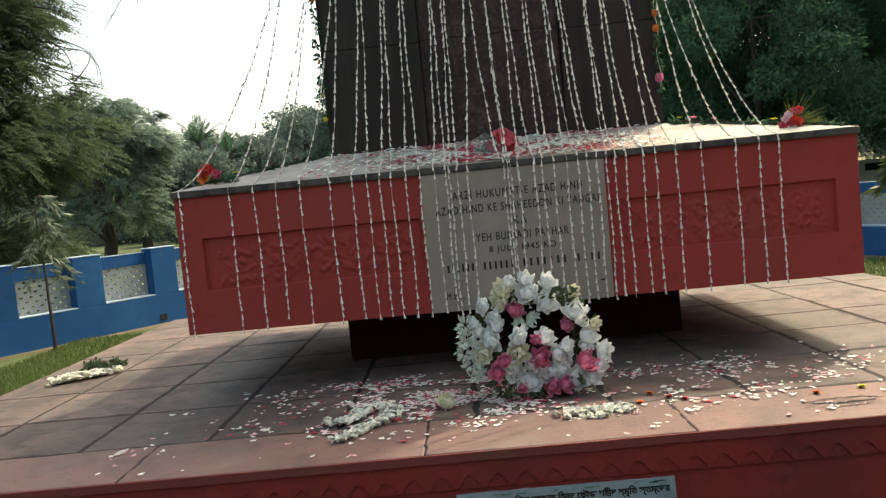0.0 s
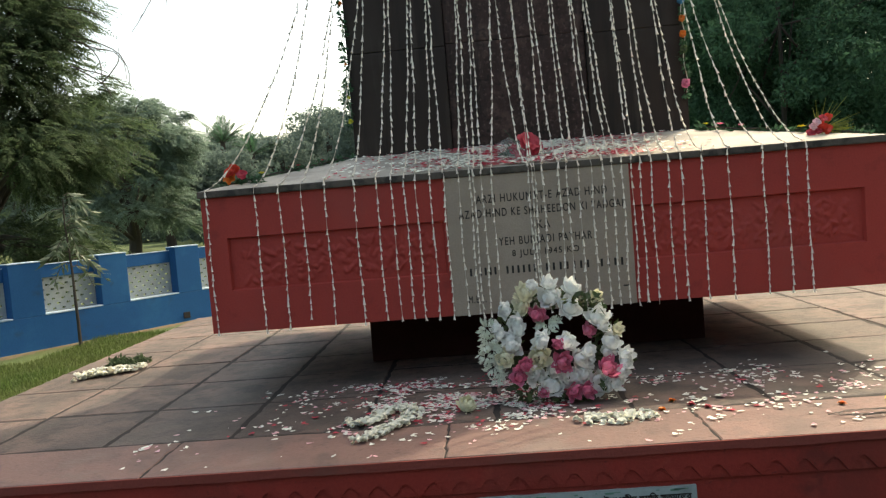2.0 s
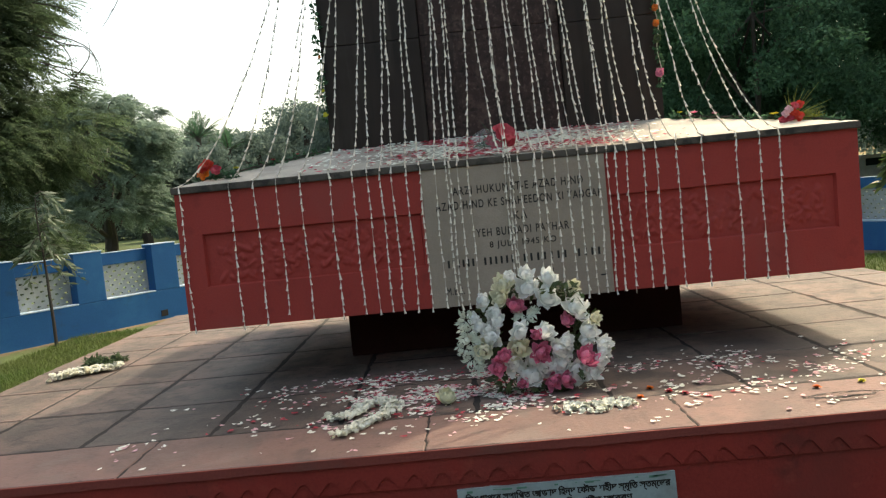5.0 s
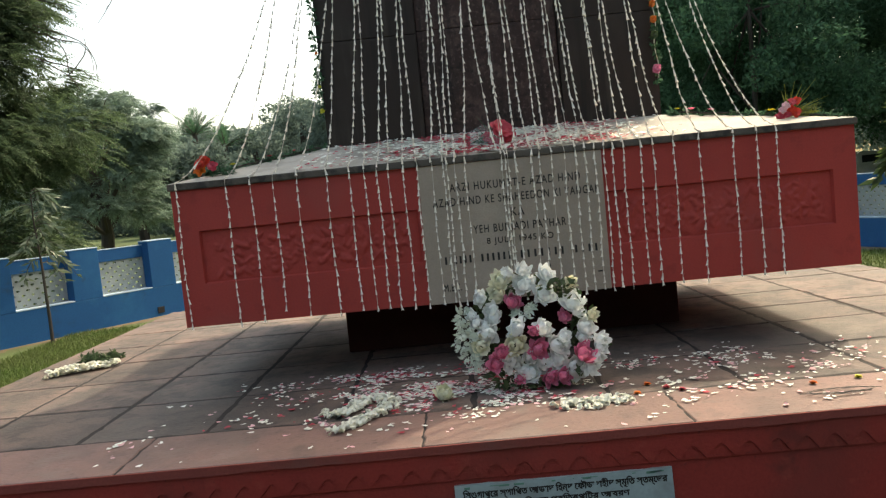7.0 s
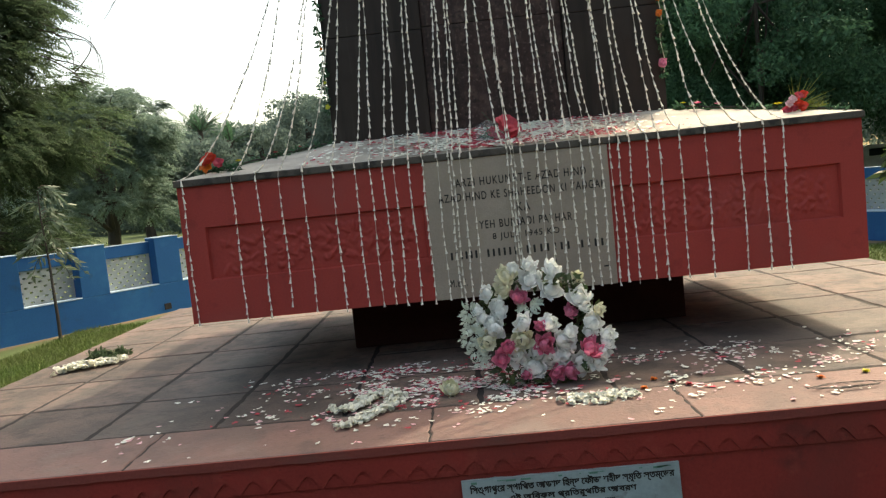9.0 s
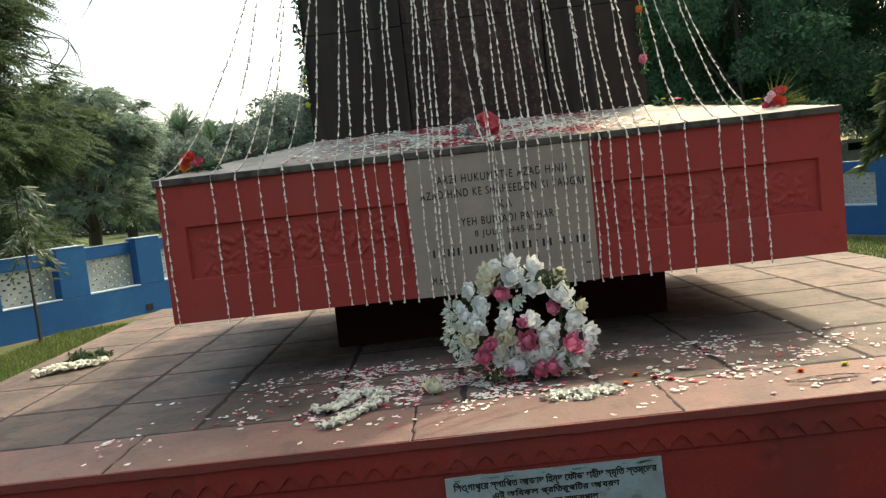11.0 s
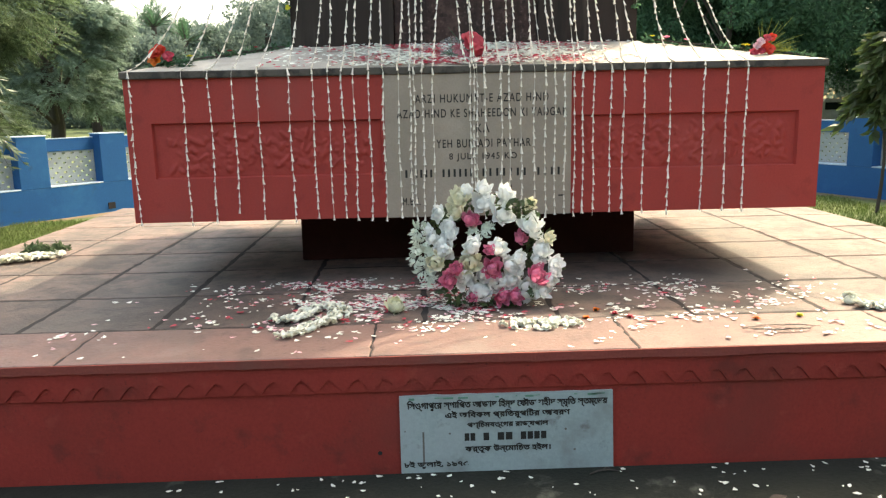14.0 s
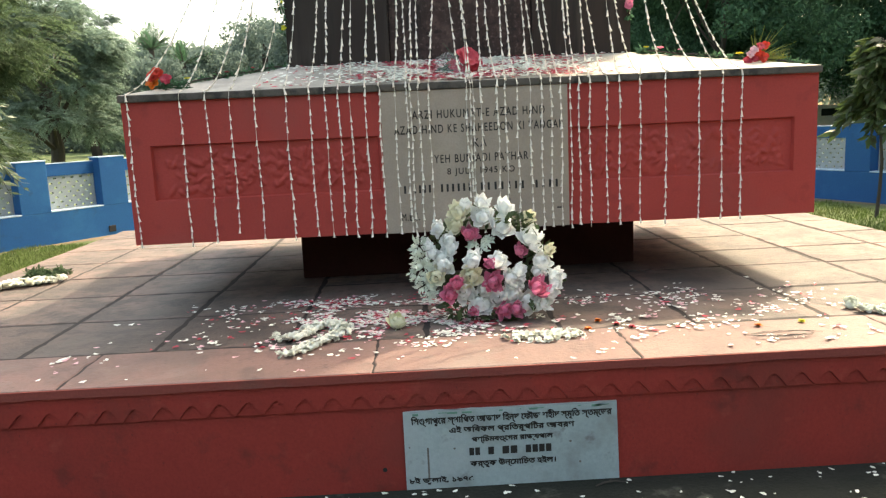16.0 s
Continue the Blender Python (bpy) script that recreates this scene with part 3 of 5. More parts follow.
# unseen trees behind the camera, added to shape the low sky light
for k in range(11):
    a, near = math.pi * (1.02 + 0.96 * k / 10), 1.3 - 0.045 * k
    tree("leafy_tree", "unseen broad dark green tree added to block low sky light", (20 * near * math.cos(a) + random.uniform(-1, 1), 3 + 17 * near * math.sin(a), 0.0), 4.5 + 0.03 * k * k + 0.35 * k + random.uniform(-0.6, 0.6), 4.6, 80 + k, LEAF_DARK, 0.42, 110, 0.04, 46, 0.35, group="trees round the lawn")
# more unseen trees at both sides, added to dim light from there
for k, (x, y) in enumerate(((17.0, 1.5), (16.5, 7.0), (17.5, 12.5), (-15.5, 4.0), (-15.0, 9.0))):
    tree("leafy_tree", "unseen broad dark green tree added to block low sky light", (x, y, 0.0), 9.0 if x > 0 else 6.5, 4.4, 110 + k, LEAF_DARK, 0.42, 130, 0.03, 50, 0.3, group="trees round the lawn")
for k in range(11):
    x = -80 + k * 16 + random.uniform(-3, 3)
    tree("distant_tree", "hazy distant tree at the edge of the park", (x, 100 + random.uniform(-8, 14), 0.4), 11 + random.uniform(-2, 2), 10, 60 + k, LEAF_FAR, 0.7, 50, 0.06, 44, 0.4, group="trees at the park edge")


def palm(at, height, reach, fronds, low, high, seed, label):
    ob = tagged(thing("palm_tree", at), label, "palm")
    part("trunk", tube([(0, 0, -0.3), (0.05, 0, height * 0.5), (0, 0, height)], [0.22, 0.17, 0.14]), BARK, ob)
    rnd = random.Random(seed)
    for k in range(fronds):
        a, up, length = k * 2.4 + rnd.uniform(-0.4, 0.4), rnd.uniform(low, high), reach * rnd.uniform(0.75, 1.2)
        away = Vector((math.cos(a), math.sin(a), 0))
        rib, verts, faces = [], [], []
        for i in range(26):
            u = i / 25
            rib.append(away * length * u * math.cos(up) + Vector((0, 0, height + length * (u * math.sin(up) - 0.22 * u ** 2.4))))
        for i in range(3, 26):
            ahead = (rib[i] - rib[i - 1]).normalized()
            side = ahead.cross(Vector((0, 0, 1)) + away * 0.3).normalized()
            size = 0.22 * length * math.sin(math.pi * (0.2 + 0.72 * i / 25))
            for sign in (-1, 1):
                tip = rib[i] + (side * sign * 0.7 + ahead * 0.8 - Vector((0, 0, rnd.uniform(0.0, 0.25)))) * size
                mid, n = rib[i].lerp(tip, 0.5), len(verts)
                verts += [rib[i], mid + ahead * 0.024, tip, mid - ahead * 0.024]
                faces.append((n, n + 1, n + 2, n + 3))
        frond = part("frond", from_arrays("frond", verts, faces, LEAF_DARK), None, ob)
        part("midrib", tube(rib[::5] + [rib[-1]], [0.022, 0.018, 0.015, 0.012, 0.009, 0.006, 0.004], 4), BARK, frond)


palm((-15.1, 46, 0.3), 6.0, 2.2, 30, 0.25, 1.5, 9, "palm with an upright fan of fronds above the far trees")
palm((-13.5, 46.5, 0.3), 5.2, 1.9, 22, 0.15, 1.35, 10, "palm with arching fronds above the far trees")
palm((-14.9, 43, 0.3), 2.6, 2.2, 24, -0.1, 1.1, 11, "low palm with long drooping fronds")


def sapling(at, height, low, spread, seed, mat_, label, long=0.16, twigs=22, leaves=11, broad=0.11):
    """A thin stem with drooping twigs of narrow leaves."""
    rnd = random.Random(seed)
    ob = tagged(thing("sapling", at), label, "sapling")
    stem = [(0.02 * math.sin(k), 0.02 * math.cos(k * 1.7), height * 0.93 * k / 6 - (0.05 if k == 0 else 0)) for k in range(7)]
    part("stem", tube(stem, [0.026 - 0.003 * k for k in range(7)], 7), BARK, ob)
    for t in range(twigs):
        z0 = height * (low + (0.97 - low) * (t / twigs))
        a, reach = rnd.uniform(0, math.tau), spread * rnd.uniform(0.5, 1.0) * (1.15 - 0.6 * t / twigs)
        bow = [Vector((reach * u * math.cos(a), reach * u * math.sin(a), z0 + 0.22 * u - 0.55 * u * u * reach / 0.5)) for u in (0, 0.25, 0.5, 0.75, 1.0)]
        twig = part("twig", tube(bow, [0.007, 0.006, 0.005, 0.004, 0.002], 5), BARK, ob)
        verts, faces = [], []
        for i in range(leaves * 2):
            u = 0.15 + 0.85 * rnd.random()
            j = min(3, int(u * 4))
            c = bow[j].lerp(bow[j + 1], u * 4 - j)
            way = Vector((math.cos(a) + rnd.uniform(-1, 1), math.sin(a) + rnd.uniform(-1, 1), rnd.uniform(-1.5, -0.1))).normalized()
            wide = way.cross(Vector((rnd.uniform(-1, 1), rnd.uniform(-1, 1), 0.4))).normalized() * long * broad
            s, n = long * rnd.uniform(0.7, 1.3), len(verts)
            verts += [c, c + way * s * 0.45 + wide, c + way * s, c + way * s * 0.45 - wide]
            faces.append((n, n + 1, n + 2, n + 3))
        part("leaves", from_arrays("leaves", verts, faces, mat_), None, twig)
    return ob


sapling((-5.72, 10.35, 0), 2.25, 0.50, 0.55, 3, LEAF_PALE, "young willow-like sapling with drooping narrow pale leaves", 0.17, 20, 8)
sapling((6.22, 10.13, 0), 2.42, 0.60, 0.52, 5, LEAF_GREEN, "young tree with drooping glossy green leaves", 0.22, 54, 16, 0.17)


def hanging_branches():
    """Bare branch ends of the near tree against the sky."""
    ob = tagged(thing("hanging_branch", (-6.3, 13.0, 4.88)), "thin bare twigs arching out of a dark tree", "branch")
    rnd = random.Random(2)
    bows = (((-0.6, 0.2), (0.15, -0.1), (0.42, -0.28), (0.52, -0.6), (0.5, -0.95)), ((-0.5, 0.05), (0.05, -0.18), (0.3, -0.2), (0.48, -0.45), (0.46, -0.72)),
            ((-0.5, -0.4), (0.1, -0.62), (0.3, -0.7), (0.45, -0.88)), ((0.0, -0.75), (0.25, -0.55), (0.4, -0.32), (0.36, -0.15)),
            ((-0.5, 0.6), (-0.05, 0.48), (0.05, 0.40), (0.18, 0.26)), ((-0.4, -0.45), (0.1, -0.78), (0.2, -1.05)), ((-0.3, 0.0), (-0.02, -0.2), (0.05, -0.5), (0.02, -0.7)),
            ((-1.2, 1.5), (0.3, 1.65), (1.2, 1.1), (1.08, 0.64), (0.81, 0.28), (0.64, 0.07)), ((-1.0, 1.6), (0.6, 1.75), (1.35, 1.2), (1.31, 0.62), (1.28, 0.44)))
    for bow in bows:
        pts = []
        for (x0, z0), (x1, z1) in zip(bow, bow[1:]):
            pts += [Vector((x0 + (x1 - x0) * u, rnd.uniform(-0.015, 0.015), z0 + (z1 - z0) * u)) for u in (0, 0.25, 0.5, 0.75)]
        pts.append(Vector((bow[-1][0], 0, bow[-1][1])))
        for _ in range(4):
            pts = [pts[0]] + [(pts[i - 1] + pts[i] * 2 + pts[i + 1]) / 4 + Vector((rnd.uniform(-1, 1), 0, rnd.uniform(-1, 1))) * 0.005 for i in range(1, len(pts) - 1)] + [pts[-1]]
        n = len(pts)
        twig = part("twig", tube(pts, [0.013 - 0.009 * i / n for i in range(n)], 5), BARK, ob)
        for i in (n // 2, n * 3 // 4):
            way = (pts[i] - pts[i - 1]).normalized()
            tip = pts[i] + way * 0.12 + Vector((rnd.uniform(-0.1, 0.1), 0, rnd.uniform(-0.12, 0.02)))
            part("side_twig", tube([pts[i], pts[i].lerp(tip, 0.5) + Vector((0.01, 0, 0.015)), tip], [0.005, 0.004, 0.002], 4), BARK, twig)
    roots, ways = [], []
    for _ in range(46):
        c = Vector((rnd.uniform(-1.95, -0.42), rnd.uniform(-0.5, 0.5), rnd.uniform(-2.6, 1.4)))
        if c.x > -0.45 - 0.25 * abs(math.sin(c.z * 3.1)):
            c.x -= 0.4
        for _ in range(26):
            roots.append(c + Vector((rnd.gauss(0, 0.16), rnd.gauss(0, 0.16), rnd.gauss(0, 0.08))))
            ways.append((rnd.uniform(-0.2, 1.0), rnd.uniform(-0.9, 0.5), rnd.uniform(-0.45, 0.25)))
    part("foliage", frond_cloud("foliage", roots, ways, 0.30, 12, 0.075, 0.17, 7, LEAF_NEAR, 0.45), None, ob)


hanging_branches()
part("dead_limb", tube([(0.4, -1.6, 3.5), (1.2, -2.4, 3.85), (1.45, -2.4, 4.05), (1.5, -2.4, 4.3), (1.42, -2.4, 4.5)], [0.035, 0.028, 0.022, 0.016, 0.008], 6), DEAD_WOOD, mid_tree, "pale bare dead limb")


def parked_car(at, turn):
    ob = tagged(thing("parked_car", at, turn), "white car parked beyond the wall under trees", "car")
    bm = bmesh.new()
    outline = [(-2.0, 0.35), (2.0, 0.35), (2.05, 0.75), (1.2, 0.92), (0.6, 1.4), (-0.9, 1.42), (-1.6, 0.95), (-2.05, 0.85)]
    a = [bm.verts.new((x, -0.8, z)) for x, z in outline]
    b = [bm.verts.new((x, 0.8, z)) for x, z in outline]
    bm.faces.new(a)
    bm.faces.new(b[::-1])
    for k in range(len(outline)):
        bm.faces.new((a[k], b[k], b[(k + 1) % 8], a[(k + 1) % 8]))
    bmesh.ops.bevel(bm, geom=list(bm.edges), offset=0.06, segments=2, affect="EDGES")
    part("body", bm, CAR_WHITE, ob)
    for y in (-0.815, 0.795):
        part("side_window", box(-0.9, 0.55, y, y + 0.02, 1.02, 1.28, 0.005), CAR_GLASS, ob)
    for x in (-1.25, 1.25):
        for y in (-0.82, 0.66):
            part("wheel", tube([(x, y, 0.32), (x, y + 0.16, 0.32)], [0.32, 0.32], 20), RUBBER, ob)


parked_car((15.2, 28.5, 0.1), 20)


# ---- jasmine strands ----
EDGE = (-1.582, -1.292, -1.147, -1.017, -0.88, -0.709, -0.578, -0.491, -0.416, -0.35, -0.266, -0.187, -0.103, -0.037, -0.015, 0.032, 0.089, 0.3, 0.319, 0.335,
        0.379, 0.473, 0.518, 0.584, 0.657, 0.72, 0.774, 0.831, 0.885, 0.933, 0.993, 1.089, 1.162, 1.28, 1.427, 1.619, 1.75, 1.86)
# where each strand hangs 1.05 m above the slab's edge: the threads go up in pairs
HIGH = (-0.996, -0.938, -0.789, -0.78, -0.63, -0.597, -0.466, -0.442, -0.329, -0.312, -0.22, -0.204, -0.04, -0.027, 0.034, 0.047, 0.166, 0.195, 0.288, 0.292,
        0.393, 0.413, 0.512, 0.526, 0.63, 0.644, 0.714, 0.731, 0.872, 0.877, 0.963, 0.976, 1.112, 1.126, 1.285, 1.312, 1.447, 1.456)
CAP_TOP = SZ1 + 0.042


def floret():
    """A tuberose bud: a slim neck that flares to a small open mouth, pointing down."""
    bm = tube([(0, 0, 0.021), (0, 0, 0.008), (0, 0, -0.006), (0, 0, -0.013)], [0.0025, 0.0040, 0.0054, 0.0076], 6, close=False)
    ring = [v for v in bm.verts if v.co.z < -0.012]
    for k, v in enumerate(ring):
        v.co.z += 0.004 * (k % 2)
    bm.faces.new(ring)
    return mesh_of(bm, CREAM_BUD, "floret", False)


FLORETS = [floret()]
for k in range(2):
    me = FLORETS[0].copy()
    for v in me.vertices:
        v.co.x += 0.10 * (v.co.z - 0.02) * (1 if k else -1)
        v.co.y += 0.06 * (v.co.z - 0.02)
        v.co *= 0.92 + 0.2 * k
    FLORETS.append(me)


def strand(x_edge, x_high, seed):
    rnd = random.Random(seed)
    bend = 0.66 if x_edge < 0.1 else 0.60 if x_edge > 1.4 else 0.42
    top = 5.05 - CAP_TOP
    pts = []
    end = rnd.uniform(0.908, 0.945) if rnd.random() < 0.96 else rnd.uniform(0.95, 1.02)
    z = end
    while z < CAP_TOP - 0.02:
        pts.append(Vector((x_edge + 0.003 * math.sin(z * 9 + seed), SY0 - 0.034, z)))
        z += 0.02
    h = 0.0
    while h < top:
        if h < 1.05:
            x = x_edge + (x_high - x_edge) * (h / 1.05) ** bend
        else:
            x = x_high - (x_high - 0.33) * 0.10 * (h - 1.05) / (top - 1.05)
        pts.append(Vector((x + 0.0025 * math.sin(h * 11 + seed), SY0 - 0.028 + 0.60 * (h / top) ** 0.72, CAP_TOP + 0.004 + h)))
        h += 0.008 if h < 0.1 else 0.02 if h < 1.4 else 0.15
    ob = tagged(thing("jasmine_strand"), "thread of white tuberose buds hanging over the slab edge", "garland", "flower strands")
    part("thread", tube(pts, [0.0016] * len(pts), 4), THREAD, ob)
    along, step, upper = 0.0, 0.046, []
    nxt = 0.012
    for a, b in zip(pts, pts[1:]):
        seg = (b - a).length
        while along + seg >= nxt:
            c = a.lerp(b, (nxt - along) / seg)
            way = (b - a).normalized()
            m = Matrix.Translation(c) @ way.to_track_quat("Z", "Y").to_matrix().to_4x4() @ Matrix.Rotation(rnd.uniform(0, 6.3), 4, "Z") @ Matrix.Rotation(rnd.uniform(-0.12, 0.12), 4, "X") @ Matrix.Scale(rnd.uniform(0.85, 1.2), 4)
            if c.z < 3.05:
                if rnd.random() > 0.05:
                    f = part("floret", FLORETS[rnd.randrange(3)], None, ob)
                    f.matrix_basis = m
            else:
                upper.append(m)
            nxt += step * rnd.uniform(0.75, 1.3)
        along += seg
    verts, faces = [], []
    for m in upper:
        n = len(verts)
        verts += [m @ v.co for v in FLORETS[0].vertices]
        faces += [[n + i for i in p.vertices] for p in FLORETS[0].polygons]
    if upper:
        tagged(part("upper_florets", from_arrays("upper_florets", verts, faces, CREAM_BUD), None, ob), kind="stuff")


for k, (x, high) in enumerate(zip(EDGE, HIGH)):
    strand(x, high, 100 + k)


# ---- flowers ----
def petal_rings(rings, radius, cup=0.8, seed=1):
    """A bloom of cupped petals; rings: (count, reach, tilt)."""
    rnd = random.Random(seed)
    verts, faces = [], []
    for count, reach, tilt in rings:
        for k in range(count):
            a = (k + rnd.uniform(-0.25, 0.25)) * math.tau / count + reach * 7
            t = tilt + rnd.uniform(-0.2, 0.2)
            n = len(verts)
            long, wide = radius * reach * rnd.uniform(0.78, 1.18), radius * (0.48 if count < 8 else 0.36) * rnd.uniform(0.75, 1.2)
            for i in range(4):
                u = i / 3
                w = wide * (0.25, 0.85, 1.0, 0.42)[i]
                rise = t * (1 - 0.55 * u * cup) 
                for j in (-1, 0, 1):
                    p = Vector((long * u * math.cos(rise), j * w, long * u * math.sin(rise) + abs(j) * w * 0.38 + radius * rnd.uniform(-0.05, 0.05) * u))
                    p.rotate(Euler((0, 0, a)))
                    verts.append(p)
            for i in range(3):
                for j in range(2):
                    q = n + i * 3 + j
                    faces.append((q, q + 1, q + 4, q + 3))
    return verts, faces


def rose_ball(radius, seed, layers=6, petals=6):
    """A full rose: nested cups of broad petals whose rims flare and waver."""
    rnd = random.Random(seed)
    verts, faces = [], []
    for layer in range(layers):
        u = layer / (layers - 1)
        cup, rim = radius * (0.50 + 0.50 * u), radians(8 + 66 * u)
        for k in range(petals if layer else 4):
            mid = (k + 0.5 * (layer % 2) + rnd.uniform(-0.2, 0.2)) * math.tau / petals
            top, wide, flare = rim + rnd.uniform(-0.22, 0.22), rnd.uniform(0.46, 0.74) + 0.2 * (1 - u), rnd.uniform(0.05, 0.40)
            n = len(verts)
            for i in range(4):
                v = i / 3
                polar = radians(150) + (top - radians(150)) * v
                size = cup * (1 + flare * v ** 3)
                for j in (-1, -0.5, 0, 0.5, 1):
                    a = mid + j * wide * (0.6 + 0.4 * math.sin(math.pi * (0.25 + 0.6 * v)))
                    r = size * (1 - 0.05 * abs(j) + (0.10 * rnd.uniform(-1, 1) if i == 3 else 0))
                    t = polar + (0.16 * j * j + 0.10 * rnd.uniform(-1, 1) if i == 3 else 0)
                    verts.append((r * math.sin(t) * math.cos(a), r * math.sin(t) * math.sin(a), r * math.cos(t) * 0.9))
            for i in range(3):
                for j in range(4):
                    q = n + i * 5 + j
                    faces.append((q, q + 1, q + 6, q + 5))
    return verts, faces


def bloom_mesh(material_, radius, seed, tight=False):
    rings = ((5, 0.55, 1.35), (6, 0.8, 1.1), (7, 1.0, 0.7), (7, 1.05, 0.2)) if tight else ((5, 0.5, 1.5), (6, 0.75, 1.32), (7, 0.95, 1.1), (8, 1.05, 0.75), (7, 1.05, 0.25), (5, 0.95, -0.3))
    v, f = petal_rings(rings, radius, seed=seed)
    return from_arrays("bloom", v, f, material_, True)


def peony(radius, seed, petals=6):
    """A ragged full bloom: a closed heart wrapped in pointed petals whose outer rows flare and hang."""
    rnd = random.Random(seed)
    verts, faces = [], []
    for row, (size, tip, wide, flare) in enumerate(((0.48, 4, 0.95, 0.00), (0.62, 22, 0.72, 0.12), (0.74, 42, 0.66, 0.34), (0.84, 62, 0.60, 0.52), (0.92, 92, 0.56, 0.50))):
        count = petals - (1 if row < 2 else 0)
        for k in range(count):
            mid = (k + 0.5 * (row % 2) + rnd.uniform(-0.22, 0.22)) * math.tau / count
            top, out, half = radians(tip) + rnd.uniform(-0.28, 0.28), flare * rnd.uniform(0.2, 1.5), wide * rnd.uniform(0.75, 1.2)
            twist, crimp = rnd.uniform(-0.25, 0.25), rnd.uniform(0.02, 0.10)
            n = len(verts)
            for i in range(5):
                v = i / 4
                polar = radians(155) + (top - radians(155)) * v
                reach = size * radius * (1 + out * v ** 2.5)
                narrow = (0.75, 1.0, 1.0, 0.82, 0.26)[i]
                for j in (-1, -0.5, 0, 0.5, 1):
                    a = mid + j * half * narrow + twist * v * v
                    r = reach * (1 - 0.07 * j * j + crimp * math.sin(5 * j + k) * v * v)
                    t = max(0.0, polar + rnd.uniform(-0.05, 0.05) * v)
                    verts.append((r * math.sin(t) * math.cos(a), r * math.sin(t) * math.sin(a), r * math.cos(t) * 0.92))
            for i in range(4):
                for j in range(4):
                    q = n + i * 5 + j
                    faces.append((q, q + 1, q + 6, q + 5))
    return verts, faces


def wreath():
    """A leaning ring of white, cream and pink blooms with a smaller ring in front."""
    ob = tagged(thing("flower_wreath", (0.345, 3.80, TOP)), "round funeral wreath of white and pink roses on the plinth", "wreath")
    rnd = random.Random(6)
    # x, height, radius of the blooms of the large ring
    ring_white = ((-0.102, 0.592, 0.033), (-0.011, 0.600, 0.036), (-0.022, 0.532, 0.047), (0.105, 0.569, 0.041), (0.089, 0.475, 0.050), (0.22, 0.419, 0.050), (0.274, 0.291, 0.047), (0.341, 0.221, 0.035), (0.251, 0.24, 0.034),
                  (-0.258, 0.475, 0.033), (-0.211, 0.412, 0.039), (-0.197, 0.38, 0.035), (-0.294, 0.361, 0.031), (-0.25, 0.34, 0.031), (-0.235, 0.285, 0.046), (0.238, 0.372, 0.031), (0.312, 0.140, 0.038), (0.335, 0.185, 0.034), (0.275, 0.095, 0.036), (-0.311, 0.398, 0.025))
    ring_cream = ((0.223, 0.514, 0.027), (-0.149, 0.557, 0.041), (-0.172, 0.484, 0.039), (-0.275, 0.245, 0.039), (0.316, 0.344, 0.028))
    ring_pink = ((-0.085, 0.449, 0.039), (0.164, 0.353, 0.031))
    # and of the small ring
    front_white = ((0.125, 0.211, 0.052), (0.152, 0.261, 0.033), (0.053, 0.317, 0.043), (-0.097, 0.325, 0.043), (-0.129, 0.154, 0.046), (-0.027, 0.168, 0.044), (-0.042, 0.104, 0.053), (0.04, 0.123, 0.048), (0.104, 0.135, 0.044), (0.198, 0.091, 0.056))
    front_cream = ((-0.10, 0.242, 0.050),)
    front_pink = ((-0.01, 0.308, 0.025), (0.018, 0.211, 0.043), (-0.176, 0.221, 0.033), (-0.21, 0.165, 0.037), (0.244, 0.179, 0.046), (0.064, 0.060, 0.035), (0.134, 0.062, 0.036), (-0.094, 0.068, 0.023))
    kinds = {"white": (ROSE_WHITE, ""), "cream": (CREAM_ROSE, "cream rose"), "pink": (PINK_PETAL, "pink rose")}
    shapes = {kind: [from_arrays("bloom", *peony(1.0, seed, 5 + seed % 3), mat_, True) for seed in range(1, 7)] for kind, (mat_, _) in kinds.items()}
    for blooms, kind, front in ((ring_white, "white", False), (ring_cream, "cream", False), (ring_pink, "pink", False), (front_white, "white", True), (front_cream, "cream", True), (front_pink, "pink", True)):
        for x, z, r in blooms:
            deep = (-0.075 if kind == "pink" else -0.045) if front else 0.10 * (z - 0.28) / 0.3
            out = Vector((x * 2.2 + rnd.uniform(-0.45, 0.45), -1.0, 0.40 + 1.3 * (z - 0.30) + rnd.uniform(-0.45, 0.45))).normalized()
            b = part("bloom", shapes[kind][rnd.randrange(6)], None, ob, kinds[kind][1])
            b.matrix_basis = (Matrix.Translation(Vector((x, deep, z)) - out * r * 0.3) @ out.to_track_quat("Z", "Y").to_matrix().to_4x4() @ Matrix.Rotation(rnd.uniform(0, 6), 4, "Z")
                              @ Matrix.Diagonal((r * rnd.uniform(1.02, 1.2), r * rnd.uniform(0.95, 1.15), r * rnd.uniform(0.95, 1.2), 1)))
    ring = [(0.25 * math.cos(a), 0.07 * math.sin(a) + 0.12, 0.325 + 0.20 * math.sin(a), 0.058) for a in np.linspace(0, math.tau, 22)]
    part("green_backing", leaf_cloud("green_backing", ring, 12000, 0.045, 8, LEAF_GREEN), None, ob, "dark green leaf backing")
    base = [(0.20 * math.cos(a), -0.01, 0.10 + 0.075 * math.sin(a), 0.045) for a in np.linspace(math.pi, math.tau, 9)] + [(0.20, 0.05, 0.48, 0.05), (0.36, 0.05, 0.17, 0.035), (0.10, 0.06, 0.50, 0.04)]
    part("front_leaves", leaf_cloud("front_leaves", base, 7000, 0.05, 9, LEAF_GREEN), None, ob, "dark green leaves")
